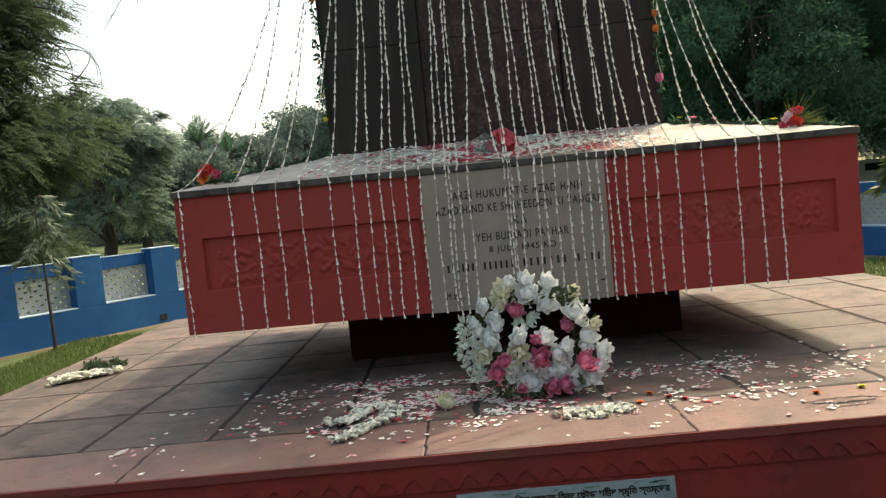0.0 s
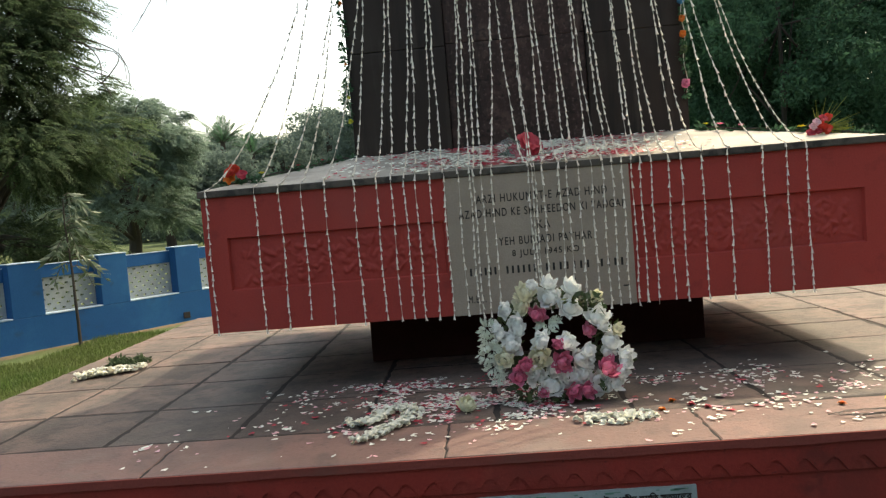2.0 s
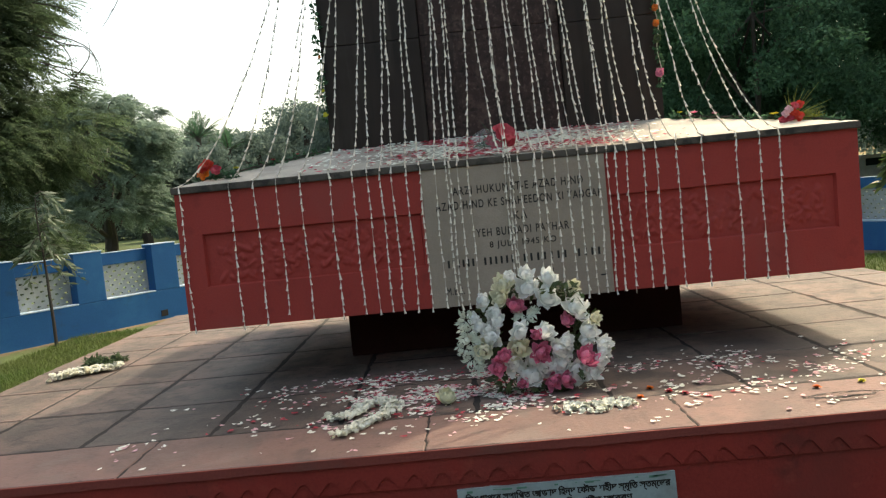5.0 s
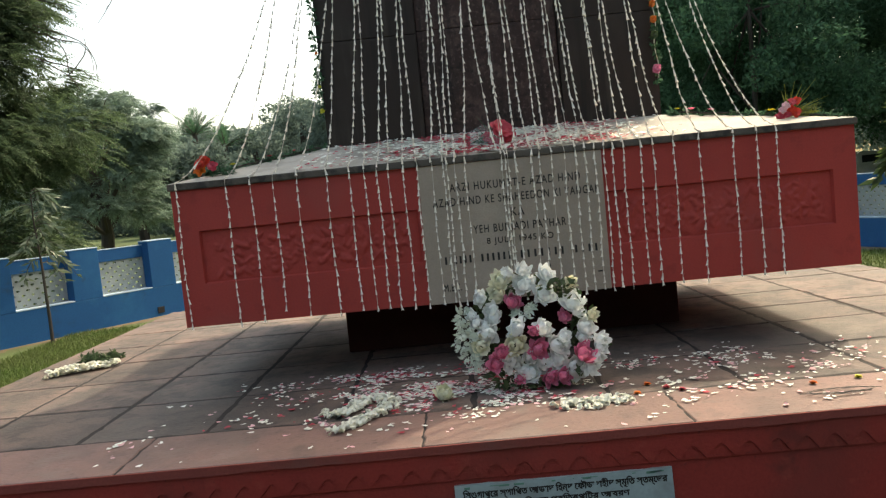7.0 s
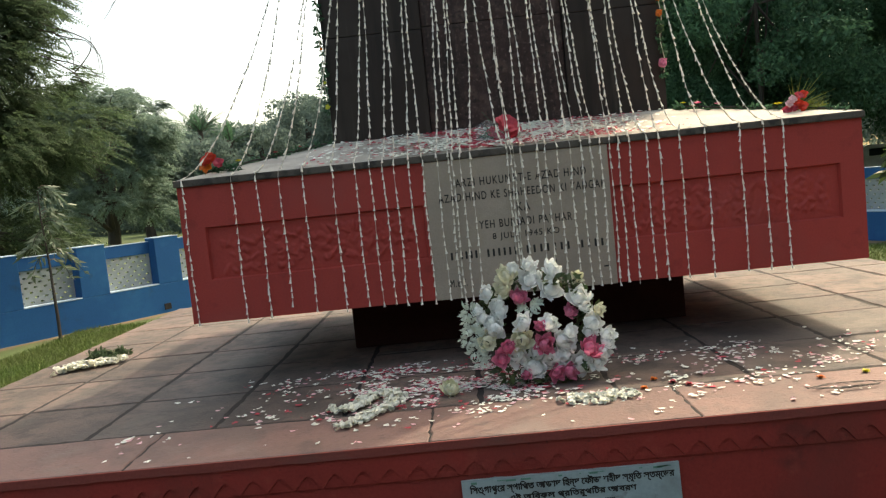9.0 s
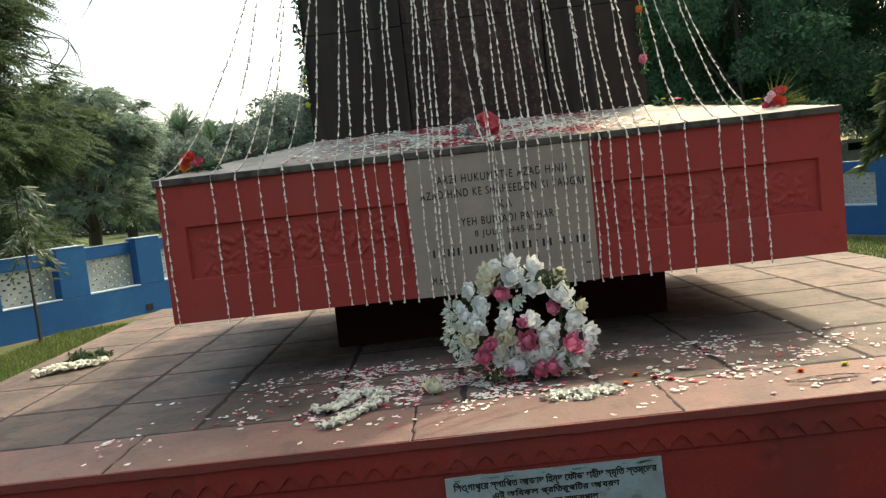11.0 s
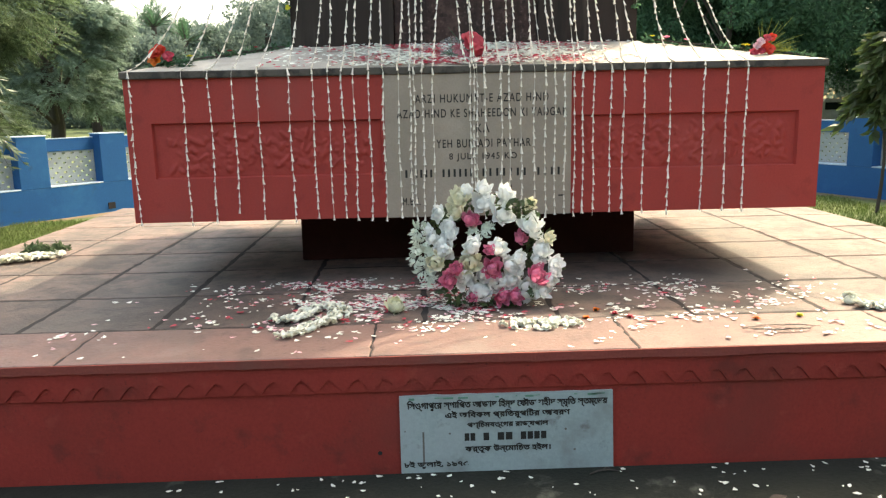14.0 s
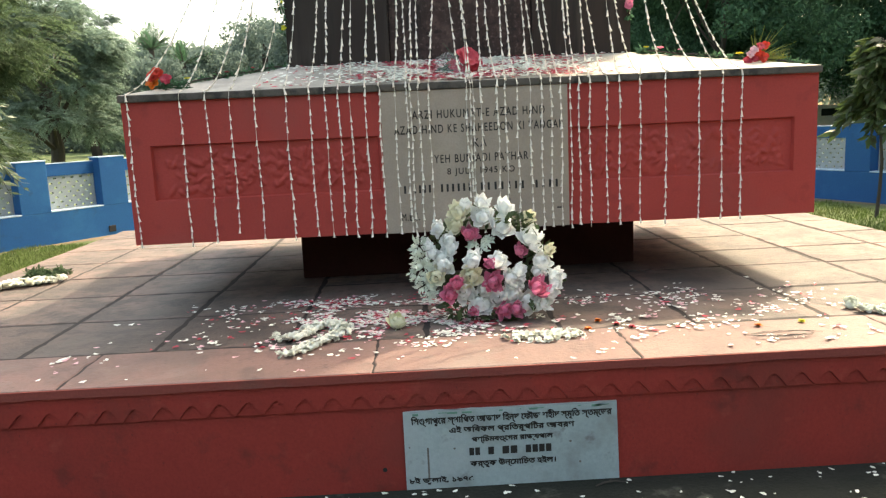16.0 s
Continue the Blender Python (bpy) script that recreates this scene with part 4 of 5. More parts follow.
    for k, (x, z, r) in enumerate(((-0.044, 0.385, 0.046), (-0.349, 0.388, 0.041), (-0.353, 0.327, 0.041), (-0.336, 0.278, 0.041), (-0.369, 0.249, 0.037), (-0.334, 0.193, 0.041), (-0.304, 0.165, 0.031), (0.007, 0.395, 0.026), (-0.083, 0.375, 0.026), (-0.32, 0.13, 0.03))):
        part("pale_sprig", sprig(r * 1.25, 40 + k), None, ob, "pale silvery green leaf sprig").location = (x, 0.02 + 0.05 * (z > 0.36), z)


def sprig(reach, seed):
    """Three or four short stalks set with pairs of small pointed leaves."""
    rnd = random.Random(seed)
    verts, faces = [], []
    for stalk in range(5):
        a = rnd.uniform(0, math.tau)
        way = Vector((math.cos(a), rnd.uniform(-0.9, -0.1), math.sin(a))).normalized()
        side = way.cross(Vector((0.2, -1, 0.3))).normalized()
        for k in range(4):
            for sign in (-1, 1):
                c = way * reach * (0.15 + 0.2 * k)
                leaf = (side * sign + way * 0.7 + Vector((rnd.uniform(-0.4, 0.4), rnd.uniform(-0.5, 0.2), rnd.uniform(-0.4, 0.4)))).normalized() * reach * rnd.uniform(0.5, 0.85)
                wide = leaf.cross(Vector((0, -1, 0.2))).normalized() * leaf.length * 0.17
                n = len(verts)
                verts += [c, c + leaf * 0.5 + wide, c + leaf, c + leaf * 0.5 - wide]
                faces.append((n, n + 1, n + 2, n + 3))
    return from_arrays("pale_sprig", verts, faces, PALE_LEAF)


wreath()


def scatter(name, label, spots, size, seed, mat_):
    """Loose bent petals; spots: (x, y, z, tilt about x)."""
    rnd = random.Random(seed)
    verts, faces = [], []
    for x, y, z, slope in spots:
        a, s = rnd.uniform(0, math.tau), size * rnd.uniform(0.5, 1.75)
        w, curl = s * rnd.uniform(0.45, 0.9), s * rnd.uniform(0.0, 0.18)
        n = len(verts)
        for u, v, k in ((-1, rnd.uniform(-0.5, 0.5), 1), (-0.3, rnd.uniform(-1.1, -0.5), 0.2), (-0.3, rnd.uniform(0.6, 1.1), 0.3), (0.5, rnd.uniform(-1.1, -0.4), 0.3), (0.5, rnd.uniform(0.4, 1.1), 0.1), (rnd.uniform(0.7, 1.1), rnd.uniform(-0.4, 0.4), 1)):
            p = Vector((u * s * 0.5, v * w * 0.5, 0.002 + k * curl))
            p.rotate(Euler((rnd.uniform(-0.1, 0.1), 0, a)))
            verts.append((x + p.x, y + p.y, z + p.z + slope * p.y))
        faces += [(n, n + 1, n + 2), (n + 1, n + 3, n + 4, n + 2), (n + 3, n + 5, n + 4)]
    ob = new(name, from_arrays(name, verts, faces, mat_))
    return tagged(ob, label, "petals", kind="stuff")


def roof_z(x, y):
    return SZ1 + 0.041 + (1.955 - SZ1 - 0.041) * min(1.0, max(0.0, (y - SY0 + 0.018) / (TY0 + 0.02 - SY0 + 0.018)))


rnd = random.Random(77)
floor_spots = {"white": [], "red": [], "pink": []}
for _ in range(7000):
    u = rnd.random()
    if u < 0.42:
        x, y = rnd.gauss(-0.30, 0.34), rnd.gauss(4.16, 0.16)
    elif u < 0.66:
        x, y = rnd.gauss(-0.12, 0.42), rnd.gauss(3.74, 0.17)
    elif u < 0.86:
        x, y = rnd.gauss(0.95, 0.6), rnd.gauss(3.88, 0.26)
    else:
        x, y = rnd.uniform(-1.7, 2.3), rnd.uniform(3.12, 4.2)
    # petals lie in drifts
    if noise.noise((x * 3.2, y * 4.5, 7)) + 0.7 * noise.noise((x * 11, y * 11, 3)) < rnd.uniform(-0.25, 0.6):
        continue
    if PY0 + 0.03 < y < 4.5 and -2.2 < x < 2.4:
        kind = "red" if rnd.random() < (0.28 if x < 0.8 and y > 3.55 else 0.08) else "pink" if rnd.random() < 0.30 else "white"
        floor_spots[kind].append((x, y, TOP + 0.002, 0))
        while rnd.random() < 0.35:
            floor_spots[kind if rnd.random() < 0.7 else "white"].append((x + rnd.gauss(0, 0.016), y + rnd.gauss(0, 0.016), TOP + 0.002 + rnd.uniform(0.001, 0.006), 0))
scatter("white_petals", "white flower petals strewn over the stone tiles", floor_spots["white"], 0.024, 1, WHITE_PETAL)
scatter("red_petals", "red and pink rose petals strewn over the tiles", floor_spots["red"], 0.024, 2, RED_PETAL)
scatter("pink_petals", "pale pink rose petals strewn over the tiles", floor_spots["pink"], 0.026, 8, PALE_PINK)
roof_spots = {"white": [], "red": []}
for _ in range(3600):
    x = rnd.gauss(0.34, 0.36) if rnd.random() < 0.9 else rnd.uniform(-0.9, 1.15)
    y = rnd.uniform(SY0 + 0.0, TY0 - 0.02)
    if -0.95 < x < 1.55:
        roof_spots["red" if rnd.random() < 0.36 + 0.9 * noise.noise((x * 5, y * 5, 2)) else "white"].append((x, y, roof_z(x, y) + 0.003 + rnd.uniform(0, 0.010), 0.22))
scatter("white_petals", "white petals lying thick on the slab roof", roof_spots["white"], 0.030, 3, WHITE_PETAL)
scatter("red_petals", "red rose petals among white ones on the roof", roof_spots["red"], 0.026, 4, RED_PETAL)
scatter("white_petals", "few white petals fallen on the dark paving", [(rnd.uniform(-1.2, 2.4), PY0 - abs(rnd.gauss(0.08, 0.20)), 0.016, 0) for _ in range(110)], 0.021, 5, WHITE_PETAL)


def flower_heap(name, label, path, count, seed, size=0.024, mat_=CREAM_BUD, wide=0.022, high=0.02):
    """A string of small blossoms lying along a path on the ground."""
    rnd = random.Random(seed)
    ob = tagged(thing(name, path[0]), label, "garland")
    org = Vector(path[0])
    line = [Vector(p) - org for p in path]
    part("string", tube([p + Vector((0, 0, 0.006)) for p in line], [0.002] * len(line), 4), THREAD, ob)
    me = bloom_mesh(mat_, size, seed)
    for k in range(count):
        u = k / count * (len(line) - 1)
        i = int(u)
        c = line[i].lerp(line[i + 1], u - i) + Vector((rnd.gauss(0, wide), rnd.gauss(0, wide), 0.008 + rnd.random() * high))
        out = Vector((rnd.uniform(-0.7, 0.7), rnd.uniform(-0.8, 0.4), 1.0)).normalized()
        part("blossom", me, None, ob).matrix_basis = Matrix.Translation(c) @ out.to_track_quat("Z", "Y").to_matrix().to_4x4() @ Matrix.Scale(rnd.uniform(0.6, 1.15), 4)
    return ob


T = TOP + 0.002
flower_heap("jasmine_garland", "white jasmine garland dropped in a loop on tiles", [(-0.62, 3.33, T), (-0.53, 3.44, T), (-0.45, 3.56, T), (-0.38, 3.76, T)], 200, 1, 0.0135, JASMINE, 0.022, 0.014)
flower_heap("jasmine_garland", "white jasmine garland dropped in a loop on tiles", [(-0.70, 3.60, T), (-0.60, 3.62, T), (-0.55, 3.78, T), (-0.47, 3.84, T), (-0.39, 3.77, T)], 200, 2, 0.0135, JASMINE, 0.025, 0.014)
flower_heap("jasmine_garland", "crumpled jasmine garland lying on the stone tiles", [(0.42, 3.46, T), (0.52, 3.42, T), (0.60, 3.44, T), (0.72, 3.47, T)], 100, 3, 0.017, JASMINE, 0.036, 0.006)
flower_heap("jasmine_garland", "heap of white garlands at the plinth edge", [(-2.94, 5.24, T), (-2.83, 5.33, T), (-2.72, 5.39, T), (-2.60, 5.45, T)], 220, 4, 0.019, JASMINE, 0.042, 0.030)
flower_heap("jasmine_garland", "scraps of white garland on the lit tiles", [(2.15, 3.60, T), (2.18, 3.57, T), (2.22, 3.53, T)], 14, 5, 0.022, WHITE_PETAL, 0.016, 0.008)
crumpled = tagged(thing("white_flower", (2.13, 3.66, T + 0.026)), "crumpled white flower lying on the lit tiles", "flower")
part("petals", from_arrays("petals", *rose_ball(0.034, 17, 4, 5), WHITE_PETAL), None, crumpled).rotation_euler = (0.7, -0.3, 0)
part("stem", tube([(0.01, 0.0, -0.02), (0.05, 0.02, -0.022), (0.11, 0.03, -0.02)], [0.003, 0.003, 0.002], 5), LEAF_GREEN, crumpled)


def single_flower(name, label, at, mat_, size, seed):
    ob = tagged(thing(name, at), label, "flower")
    v, f = petal_rings(((5, 0.5, 1.4), (7, 0.75, 1.15), (8, 0.95, 0.85), (8, 1.0, 0.35)), size, seed=seed)
    part("petals", from_arrays("petals", v, f, mat_, True), None, ob)
    part("calyx", tube([(0, 0, -0.002), (0, 0, size * 0.3)], [size * 0.35, size * 0.1], 8), LEAF_GREEN, ob)


bud = tagged(thing("rosebud", (-0.13, 3.72, T + 0.035)), "pale greenish white rose lying on the tiles", "flower")
part("petals", from_arrays("petals", *peony(0.045, 9), CREAM_PETAL), None, bud).rotation_euler = (0.5, 0.2, 0)
part("calyx", tube([(0, 0, -0.040), (0, 0, -0.02)], [0.012, 0.02], 8), LEAF_GREEN, bud)
single_flower("marigold", "orange marigold head lying on the stone", (1.56, 3.43, T), ORANGE_PETAL, 0.020, 4)
single_flower("marigold", "golden marigold head lying on the stone", (1.78, 3.46, T), YELLOW_PETAL, 0.019, 5)
for k, (x, y) in enumerate(((0.86, 3.66), (0.93, 3.58), (0.78, 3.52), (0.99, 3.52))):
    single_flower("red_flower_head", "red flower head dropped on the stone tiles", (x, y, T), RED_PETAL if k % 2 else ORANGE_PETAL, 0.020, 6 + k)


def wire_loop():
    ob = tagged(thing("wire_loop", (1.6, 3.26, T)), "tangled thin wire loop with withered stems", "wire")
    rnd = random.Random(3)
    for k in range(4):
        pts = [(0.13 * math.cos(a) * (1 + 0.1 * k) + rnd.uniform(-0.01, 0.01), 0.045 * math.sin(a) * (1 - 0.15 * k), 0.006 + 0.006 * abs(math.sin(a * 2 + k))) for a in np.linspace(0, 5.8, 22)]
        part("strand", tube(pts, [0.0013] * 22, 4), WIRE, ob)
    part("withered_stem", tube([(-0.05, -0.03, 0.006), (0.02, -0.035, 0.012), (0.09, -0.02, 0.008)], [0.003, 0.004, 0.002], 5), BARK, ob)


wire_loop()


def cut_foliage():
    rnd = random.Random(13)
    ob = tagged(thing("cut_foliage", (-2.78, 5.66, T)), "heap of dark green cut leaves at the plinth edge", "foliage")
    part("leaves", leaf_cloud("leaves", [(rnd.uniform(-0.13, 0.12), rnd.uniform(-0.10, 0.10), rnd.uniform(0.010, 0.035), 0.040) for _ in range(16)], 30000, 0.04, 14, LEAF_NEAR), None, ob)
    part("stem", tube([(-0.1, 0, 0.01), (0, 0.02, 0.03), (0.1, 0, 0.012)], [0.008, 0.008, 0.004], 6), BARK, ob)


cut_foliage()


def bouquet(name, label, at, heads, lean, stems, stem_mat, seed, wrap=False, size=1.0, spread_up=0.75):
    """Cut flowers lying on the roof. heads: (x, z, radius, material)."""
    rnd = random.Random(seed)
    ob = tagged(thing(name, at), label, "bouquet")
    ob.scale = (size, size, size)
    for x, z, r, mat_ in heads:
        v, f = petal_rings(((5, 0.55, 1.2), (6, 0.85, 0.8), (7, 1.05, 0.35), (6, 1.1, -0.2)), r, seed=seed + int(x * 100))
        b = part("flower_head", from_arrays("flower_head", v, f, mat_, True), None, ob)
        out = Vector((rnd.uniform(-0.4, 0.4), -1, rnd.uniform(0.1, 0.6))).normalized()
        b.matrix_basis = Matrix.Translation((x, rnd.uniform(-0.03, 0.0), z)) @ out.to_track_quat("Z", "Y").to_matrix().to_4x4()
    for k in range(stems):
        a = rnd.uniform(-0.05, spread_up) if k % 3 else rnd.uniform(-0.12, 0.4)
        reach = rnd.uniform(0.14, 0.30) * (1.35 if spread_up > 1 and k % 4 == 0 else 1)
        tip = Vector((lean * reach * math.cos(a), rnd.uniform(0, 0.08), 0.03 + reach * math.sin(a) * 0.8))
        part("stem", tube([(0, 0.02, 0.03), tip * 0.5 + Vector((0, 0, 0.02)), tip], [0.0026, 0.0026, 0.001], 4), stem_mat, ob)
    part("leaves", leaf_cloud("leaves", [(lean * rnd.uniform(0.02, 0.20), 0.03, rnd.uniform(0.015, 0.05), 0.035) for _ in range(8)], 15000, 0.055, seed, stem_mat, 0.0, 0.16), None, ob)
    if wrap:
        v = [(-0.16, 0.0, 0.02), (-0.10, -0.06, 0.02), (0.05, -0.04, 0.0), (0.05, 0.04, 0.0), (-0.16, 0.02, 0.10), (-0.09, -0.05, 0.13), (0.02, -0.02, 0.10)]
        part("wrapping", from_arrays("wrapping", v, [(0, 1, 5, 4), (1, 2, 6, 5), (2, 3, 6), (4, 5, 6)], GLASS), None, ob, "clear plastic wrapping")


GLASS = bpy.data.materials.new("clear_film")
GLASS.use_nodes = True
GLASS.node_tree.nodes["Principled BSDF"].inputs["Roughness"].default_value = 0.2
GLASS.node_tree.nodes["Principled BSDF"].inputs["Alpha"].default_value = 0.14
bouquet("flower_bouquet", "orange and red flower bouquet on the roof corner", (-1.45, 4.50, roof_z(0, 4.48) - 0.01), ((-0.02, 0.075, 0.045, ORANGE_PETAL), (0.02, 0.125, 0.042, SCARLET), (0.075, 0.085, 0.035, RED_PETAL), (-0.02, 0.11, 0.035, SCARLET)), 1, 10, LEAF_DARK, 1, size=0.85)
bouquet("flower_bouquet", "red rose bouquet in clear wrap on petals", (0.30, 4.62, roof_z(0, 4.62) - 0.005), ((0.03, 0.09, 0.062, ROSE_RED), (0.055, 0.05, 0.055, ROSE_RED), (-0.06, 0.055, 0.03, RED_PETAL), (-0.02, 0.02, 0.035, RED_PETAL)), -0.5, 5, LEAF_DARK, 2, True)
bouquet("flower_bouquet", "red and white flowers with long green stems", (2.02, 4.56, roof_z(0, 4.55) - 0.01), ((0.055, 0.125, 0.028, SCARLET), (0.02, 0.12, 0.026, ROSE_RED), (-0.02, 0.10, 0.026, PALE_PINK), (-0.045, 0.07, 0.024, PALE_PINK), (0.045, 0.045, 0.040, SCARLET), (-0.055, 0.03, 0.030, RED_PETAL), (-0.01, 0.04, 0.028, RED_PETAL), (0.01, 0.075, 0.026, SCARLET)), 1, 44, YELLOW_STEM, 3, size=0.84, spread_up=1.6)


def hip_garland(name, label, a, b, seed, accents):
    """A leafy garland along a ridge of the roof."""
    rnd = random.Random(seed)
    a, b = Vector(a), Vector(b)
    ob = tagged(thing(name, a), label, "garland")
    span = b - a
    part("stem", tube([span * (k / 8) + Vector((0, 0, 0.012 + 0.006 * (k % 2))) for k in range(9)], [0.006] * 9, 5), BARK, ob)
    part("leaves", leaf_cloud("leaves", [(*(span * rnd.random() + Vector((rnd.uniform(-0.02, 0.02), rnd.uniform(-0.02, 0.02), rnd.uniform(0.003, 0.016)))), 0.022) for _ in range(40)], 20000, 0.036, seed, LEAF_DARK, 0.0, 0.35), None, ob)
    for u, mat_, r in accents:
        v, f = petal_rings(((5, 0.6, 1.1), (6, 1.0, 0.5)), r * 0.75, seed=seed)
        part("flower_head", from_arrays("flower_head", v, f, mat_, True), None, ob).location = span * u + Vector((0, -0.02, 0.03))


hip_garland("leaf_garland", "dark leaf garland with yellow flowers on the ridge", (-1.50, 4.52, 1.80), (-0.82, 5.12, 1.945), 1, ((0.27, YELLOW_PETAL, 0.035), (0.55, RED_PETAL, 0.025), (0.75, RED_PETAL, 0.02)))
hip_garland("leaf_garland", "leaf garland with pink and yellow flowers", (1.48, 5.10, 1.945), (2.28, 4.46, 1.782), 2, ((0.05, YELLOW_PETAL, 0.03), (0.14, PINK_PETAL, 0.04), (0.27, PINK_PETAL, 0.03), (0.62, YELLOW_PETAL, 0.04)))


def hanging_garland(x, low, label, heads, seed, side):
    rnd = random.Random(seed)
    ob = tagged(thing("marigold_garland", (x, TY0 - 0.03, low)), label, "garland")
    n = 60
    part("string", tube([(0.01 * math.sin(k), 0, k * 0.047) for k in range(n)], [0.003] * n, 4), THREAD, ob)
    part("leaves", leaf_cloud("leaves", [(0.01 * math.sin(k) + rnd.uniform(-0.015, 0.015), 0.0, k * 0.047 + rnd.uniform(-0.01, 0.01), 0.017) for k in range(n)], 40000, 0.034, seed, LEAF_DARK, 0.5, 0.5), None, ob)
    for z, mat_, r in heads:
        v, f = petal_rings(((6, 0.5, 1.2), (7, 0.8, 0.7), (8, 1.0, 0.1), (7, 0.9, -0.5)), r * 0.72, seed=seed)
        b = part("flower_head", from_arrays("flower_head", v, f, mat_, True), None, ob)
        b.matrix_basis = Matrix.Translation((side * 0.012, -0.03, z)) @ Matrix.Rotation(1.4, 4, "X")


hanging_garland(-0.815, 2.17, "dark leafy garland hanging down the pylon edge", ((0.02, YELLOW_PETAL, 0.026), (0.18, YELLOW_PETAL, 0.016), (0.40, ORANGE_PETAL, 0.016), (0.62, CREAM_PETAL, 0.02), (0.8, ORANGE_PETAL, 0.02)), 3, 1)
hanging_garland(1.432, 2.19, "leaf garland with orange marigolds on the pylon edge", ((0.06, PINK_PETAL, 0.045), (0.28, LEAF_GREEN, 0.04), (0.38, ORANGE_PETAL, 0.035), (0.48, ORANGE_PETAL, 0.033), (0.60, BLUE_PETAL, 0.04), (0.72, ORANGE_PETAL, 0.03)), 4, -1)


# ---- lettering ----
def lettering(words, centre_x, z, width, height, y, parent, align="CENTER", thick=0.0012, bold=0.0006, spacing=1.22, letters=True):
    """One line of letters as a thin mesh, scaled to its width and height."""
    curve = bpy.data.curves.new("lettering", "FONT")
    curve.body, curve.size, curve.extrude, curve.align_x, curve.space_character = words, 1.0, 0.0, align, spacing
    ob = bpy.data.objects.new("lettering", curve)
    scene.collection.objects.link(ob)
    me = bpy.data.meshes.new_from_object(ob.evaluated_get(bpy.context.evaluated_depsgraph_get()))
    bpy.data.objects.remove(ob)
    if not len(me.vertices):
        return None
    co = np.empty(len(me.vertices) * 3, dtype=np.float32)
    me.vertices.foreach_get("co", co)
    co = co.reshape(-1, 3)
    lo, hi = co.min(0), co.max(0)
    out = np.empty_like(co)
    out[:, 0] = centre_x + ((co[:, 0] - lo[0]) / (hi[0] - lo[0]) - 0.5) * width
    out[:, 1] = y - thick
    out[:, 2] = z + ((co[:, 1] - lo[1]) / (hi[1] - lo[1]) - 0.5) * height
    polys = [tuple(p.vertices) for p in me.polygons]
    n, verts, faces = len(out), [], []
    for k, (dx, dz) in enumerate(((0, 0), (bold, 0), (-bold, 0), (0, bold), (0, -bold))):
        verts += [(v[0] + dx, v[1] - 0.00006 * k, v[2] + dz) for v in out.tolist()]
        faces += [tuple(i + n * k for i in p) for p in polys]
    if not letters:
        return part("lettering", from_arrays("lettering", verts, faces, INK), None, parent)
    # one part for each letter, told apart by the gaps between them
    spans = sorted((min(out[i][0] for i in p), max(out[i][0] for i in p)) for p in polys)
    cuts = [spans[0][0]]
    reach = spans[0][1]
    for lo_, hi_ in spans:
        if lo_ > reach + 0.0004:
            cuts.append(lo_)
        reach = max(reach, hi_)
    for a, b in zip(cuts, cuts[1:] + [1e9]):
        own = [k for k, p in enumerate(polys) if a - 1e-6 <= min(out[i][0] for i in p) < b - 1e-6]
        ids, vs, fs = {}, [], []
        for copy in range(5):
            for k in own:
                face = []
                for i in faces[copy * len(polys) + k]:
                    if i not in ids:
                        ids[i] = len(vs)
                        vs.append(verts[i])
                    face.append(ids[i])
                fs.append(face)
        part("letter", from_arrays("letter", vs, fs, INK), None, parent)


def bar(x0, x1, z, height, y, parent):
    part("dark_bar", box(x0, x1, y - 0.0014, y + 0.001, z - height / 2, z + height / 2), INK, parent)


YP = SY0 - 0.0125
lettering("ARZI HUKUMAT-E AZAD HIND", 0.365, 1.600, 0.75, 0.046, YP, inscription)
lettering("AZAD HIND KE SHAHEEDON KI YADGAR", 0.365, 1.518, 0.96, 0.046, YP, inscription)
lettering("KA", 0.368, 1.432, 0.075, 0.048, YP, inscription)
lettering("YEH BUNIADI PATHAR", 0.372, 1.348, 0.535, 0.046, YP, inscription)
lettering("8 JULY 1945 KO", 0.368, 1.270, 0.385, 0.046, YP, inscription)
for x0, x1, count in ((-0.085, 0.085, 6), (0.125, 0.315, 6), (0.35, 0.625, 7), (0.665, 0.82, 4)):
    for k in range(count):
        x = x0 + (x1 - x0) * (k + 0.5) / count
        bar(x - 0.006, x + 0.006, 1.182, 0.044, YP, inscription)
bar(0.47, 0.53, 1.095, 0.026, YP, inscription)
lettering("M.E.S.", -0.045, 1.024, 0.10, 0.042, YP, inscription)
bar(0.80, 0.835, 1.040, 0.008, YP, inscription)

# marble plaque on the plinth
PQ = PY0 + 0.016
plaque = tagged(thing("marble_plaque", (0.35, PQ, 0.18)), "weathered white marble plaque with black painted lettering", "plaque")
plaque.matrix_basis = Matrix.Identity(4)


def plaque_slab():
    bm = box(-0.106, 0.799, PQ, PY0 + 0.032, 0.014, 0.362)
    bmesh.ops.subdivide_edges(bm, edges=[e for e in bm.edges if abs(e.verts[0].co.x - e.verts[1].co.x) > 0.5], cuts=24)
    for v in bm.verts:
        if v.co.z > 0.3:
            v.co.z += 0.005 * noise.noise((v.co.x * 14, 1, 0))
        v.co.x += 0.004 * noise.noise((v.co.z * 9, 4, 0)) + (0.010 if v.co.x > 0.7 and v.co.z < 0.1 else 0)
    return bm


stone = part("stone", plaque_slab(), MARBLE, plaque)
